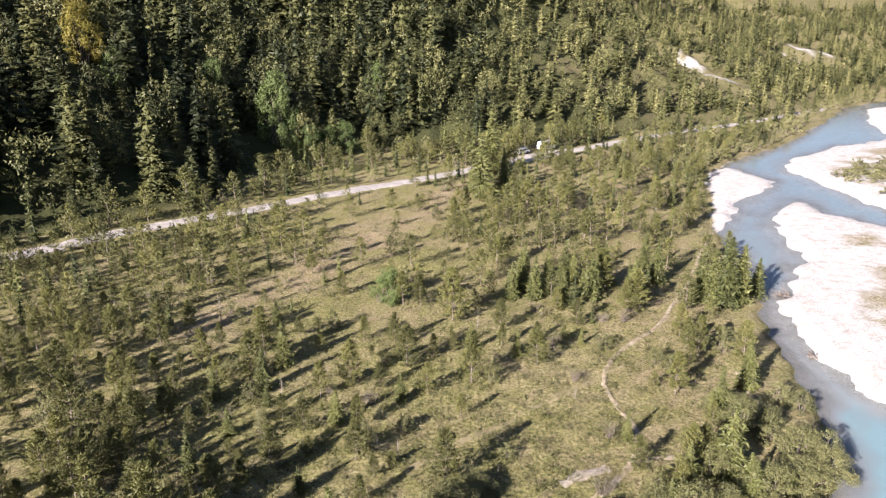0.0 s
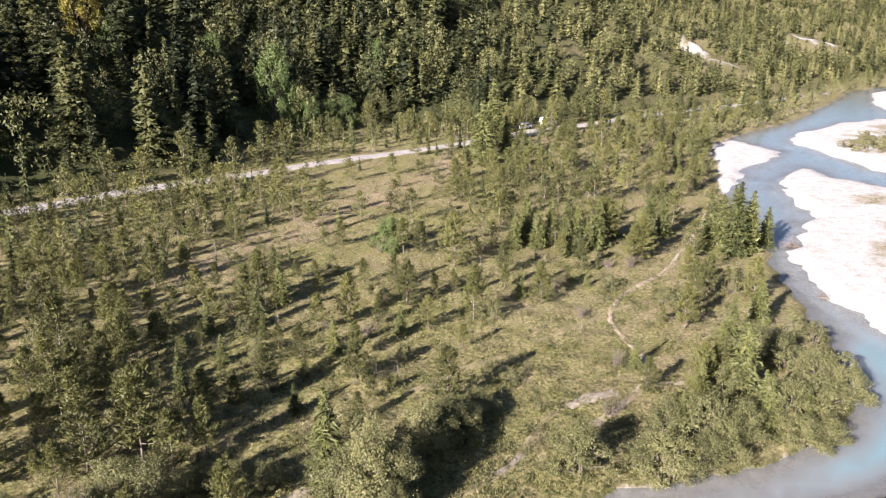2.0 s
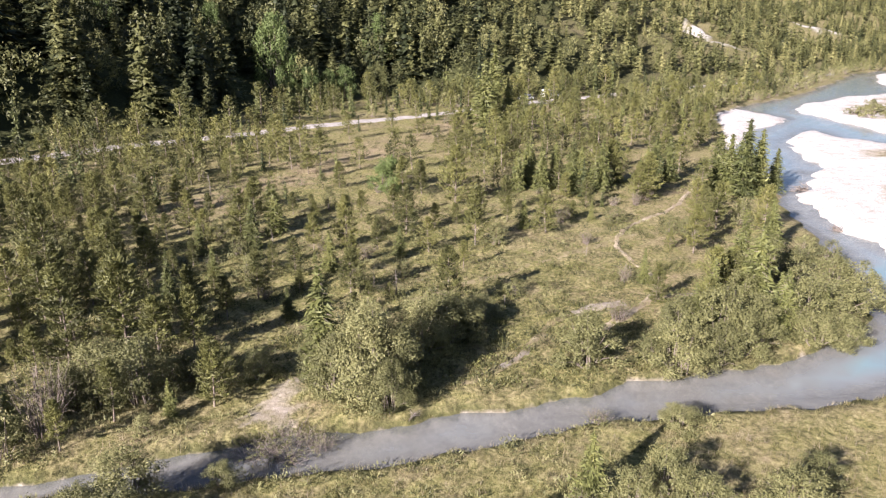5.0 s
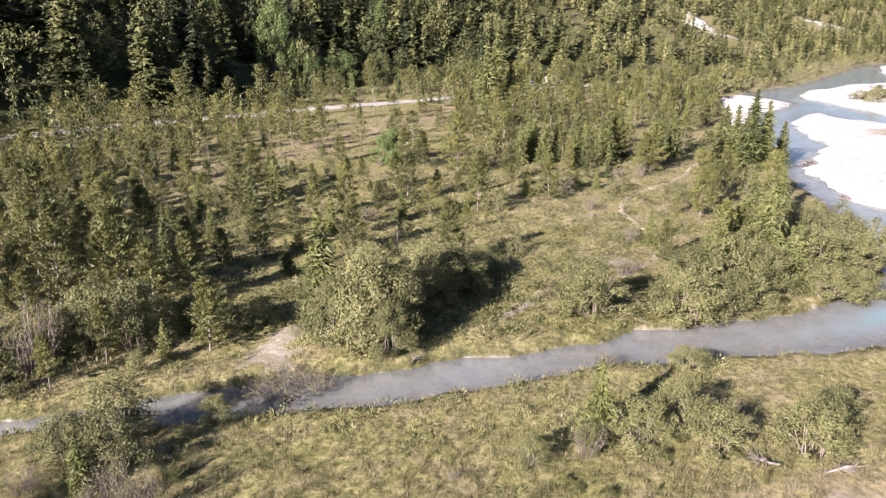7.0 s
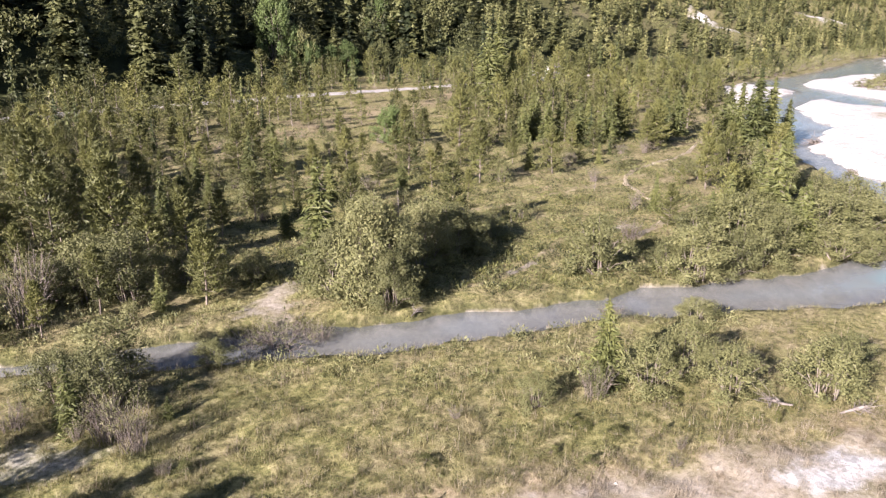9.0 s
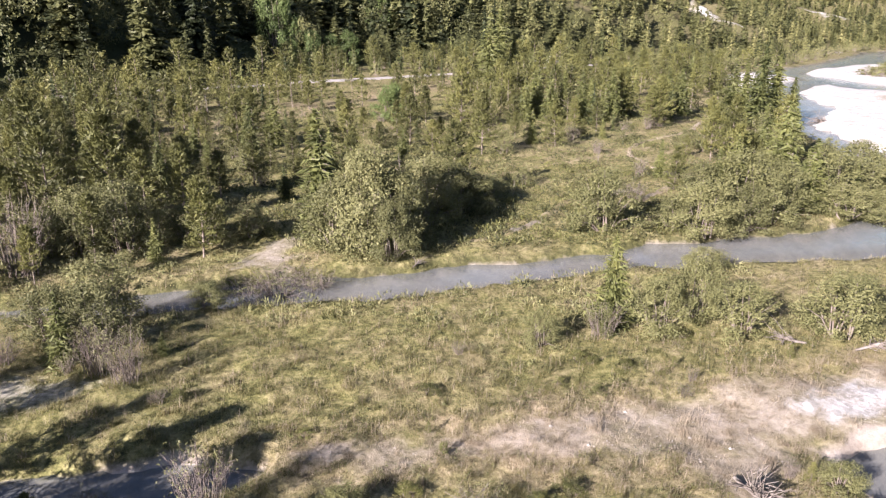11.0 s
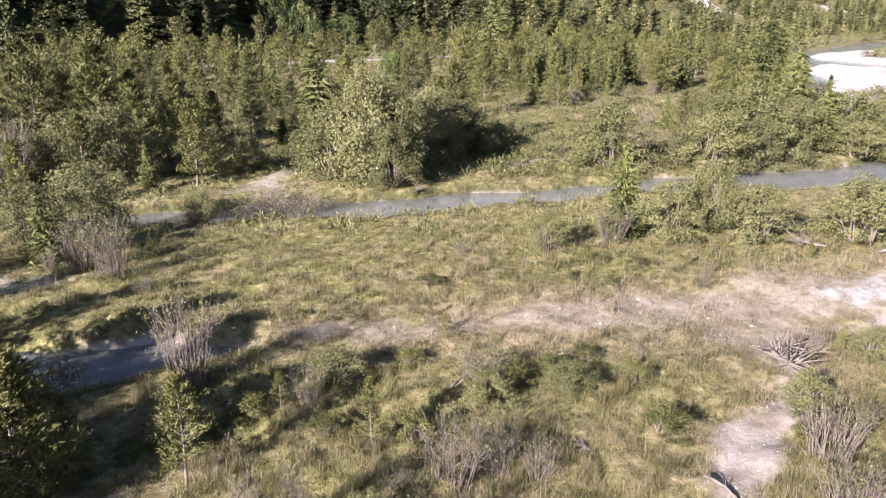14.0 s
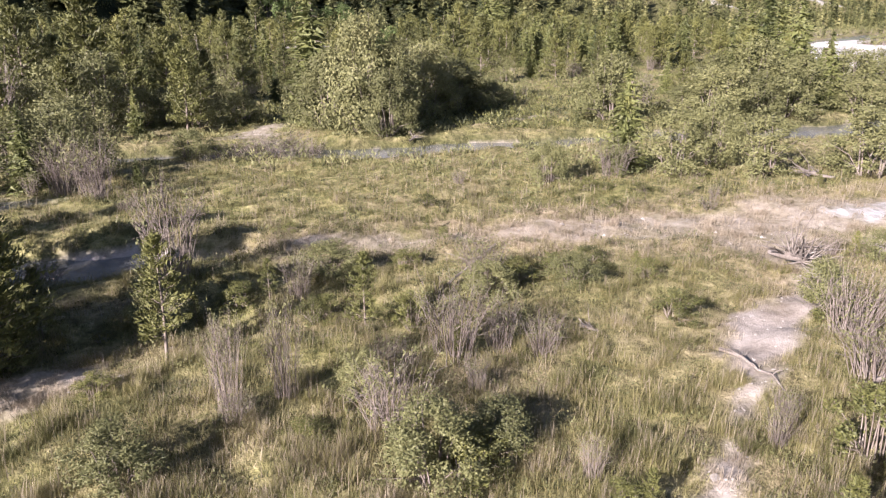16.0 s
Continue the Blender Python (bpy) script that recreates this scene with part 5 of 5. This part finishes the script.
# ---- grass and low growth ----
def build_grass(name, material, label, count, tall, where, seed, y0, y1, spreadx, blades=6, lean_most=1.0, thin=1.0, gaps=-0.75):
    """Tufts of bent pointed blades, gathered in hummocks."""
    rg = np.random.default_rng(seed)
    y = y0 * (y1 / y0) ** (rg.random(count) ** 1.15)
    x = rg.uniform(-1, 1, count) * (spreadx * y + 2.5)
    # gather towards hummocks
    gx, gy = x + 0.25 * np.sin(x * 5.1 + 2 * np.sin(y * 2.3)), y + 0.25 * np.sin(y * 4.7 + 2 * np.sin(x * 2.9))
    x, y = gx, gy
    Z, gravel, silt, dry, litter, river, hill = survey(x, y)
    lot = rg.random(count)
    lush = ripple(x, y, 2.3, 3, 3)
    ok = (gravel < 0.3 + 0.2 * lot) & (river < 0.2) & (hill < 3) & (Z > WATER_Z + 0.05) & where(silt, dry, lot) & (lush > gaps + 0.6 * lot)
    x, y, Z, lush = x[ok], y[ok], Z[ok], lush[ok]
    n = len(x)
    size = np.clip(y / 17, 0.7, 1.6)
    X, Y, Zb = (np.repeat(v, blades) for v in (x, y, Z))
    S = np.repeat(size, blades)
    a = rg.uniform(0, 6.28, n * blades)
    H = tall * rg.uniform(0.4, 1.3, n * blades) * np.clip(S, 0.8, 1.0) * np.repeat(1.0 + 0.45 * lush, blades)
    lean = rg.uniform(0.15, lean_most, n * blades) * H
    off = rg.normal(0, 0.06, (n * blades, 2)) * S[:, None]
    W = 0.008 * thin * S * rg.uniform(0.6, 1.5, n * blades)
    dx, dy = np.cos(a), np.sin(a)
    bx, by = X + off[:, 0], Y + off[:, 1]
    p0 = np.column_stack([bx - dy * W, by + dx * W, Zb - 0.03])
    p1 = np.column_stack([bx + dy * W, by - dx * W, Zb - 0.03])
    p2 = np.column_stack([bx + dx * lean, by + dy * lean, Zb + H])
    V = np.stack([p0, p1, p2], 1).reshape(-1, 3)
    me = mesh_from(name, V, np.arange(len(V)).reshape(-1, 3), material)
    at = me.attributes.new("tint", "FLOAT", "POINT")
    at.data.foreach_set("value", np.repeat(np.repeat(0.2 * ripple(x, y, 3.0, 4, 2) + 0.16 * ripple(x, y, 0.9, 3, 4), blades), 3).astype(np.float32))
    return tagged(new(name, me), label, "grass", kind="stuff")


def build_scrub(name, material, label, count, seed, y0, y1, spreadx, high, where, leaves=32, leaf=0.16):
    """Low rounded clumps of leaf sprays strewn over the meadow."""
    rg = np.random.default_rng(seed)
    y = y0 * (y1 / y0) ** rg.random(count)
    x = rg.uniform(-1, 1, count) * (spreadx * y + 2)
    Z, gravel, silt, dry, litter, river, hill = survey(x, y)
    lot = rg.random(count)
    ok = (gravel < 0.3) & (river < -0.2) & (hill < 1) & (Z > WATER_Z + 0.05) & (silt < 0.4) & where(x, y, dry, lot)
    x, y, Z = x[ok], y[ok], Z[ok]
    n = len(x)
    h = high * rg.uniform(0.4, 1.3, n) * np.clip(y / 30, 0.35, 1.0)
    v = unit(rg.normal(0, 1, (n, leaves, 3)) * [1, 1, 0.8])
    v[:, :, 2] = np.abs(v[:, :, 2])
    r = rg.uniform(0.55, 1.05, (n, leaves, 1)) * h[:, None, None]
    C = np.stack([x, y, Z], 1)[:, None] + v * r * [1.15, 1.15, 1.0]
    C = C.reshape(-1, 3)
    big = np.repeat(h, leaves) * leaf
    V, F = needles(C, (v + [0, 0, 0.7]).reshape(-1, 3), 1.0, 0.22, rg)
    cen = np.repeat(C, 3, axis=0)
    V = cen + (V - cen) * np.repeat(big, 3)[:, None] * 1.9
    me = mesh_from(name, V, F, material)
    at = me.attributes.new("tint", "FLOAT", "POINT")
    at.data.foreach_set("value", np.repeat(rg.uniform(-0.25, 0.25, n), leaves * 3).astype(np.float32))
    return tagged(new(name, me), label, "undergrowth", kind="stuff")


build_grass("meadow_grass", BLADE, "tufted meadow grass, green turning straw yellow", 66000, 0.15, lambda s, d, l: (s < 0.25 + 0.2 * l) & (d < 0.35 + 0.6 * l), 301, 4.2, 55, 0.68, 6, 1.3, 0.7)
build_grass("short_turf", BLADE, "short green and straw turf covering the ground", 70000, 0.085, lambda s, d, l: (s < 0.3 + 0.2 * l), 305, 4.2, 24, 0.68, 4, 1.5, 0.75, -2.0)
build_grass("dry_grass", REED, "straw-coloured dry grass and reeds on silt", 80000, 0.14, lambda s, d, l: (s < 0.66 + 0.2 * l) & (d > 0.10 + 0.3 * l), 302, 4.2, 34, 0.68, 5, 1.2, 0.65)
build_grass("soft_grass", BLADE, "fine soft green and ochre grass beside the sandy path", 52000, 0.19, lambda s, d, l: s < 0.22 + 0.2 * l, 306, 4.2, 14, 0.7, 4, 1.0, 0.5, -1.2)
build_grass("grass_stalks", REED, "thin pale seeding grass stalks above the meadow", 9000, 0.34, lambda s, d, l: s < 0.3, 303, 4.2, 30, 0.68, 3, 0.5, 0.7)
build_scrub("heath_scrub", PINE, "low olive heath scrub dotting the meadow", 6400, 310, 34, 140, 0.64, 0.46, lambda x, y, d, l: x < 0.44 * y)
build_scrub("grey_scrub", WILLOW, "low grey-green willow scrub dotting the meadow", 2300, 311, 24, 95, 0.64, 0.46, lambda x, y, d, l: x < 0.46 * y)
build_scrub("meadow_herbs", WILLOW, "low leafy herbs among the grass", 2600, 312, 4.5, 24, 0.68, 0.42, lambda x, y, d, l: d < 0.6, 34, 0.12)
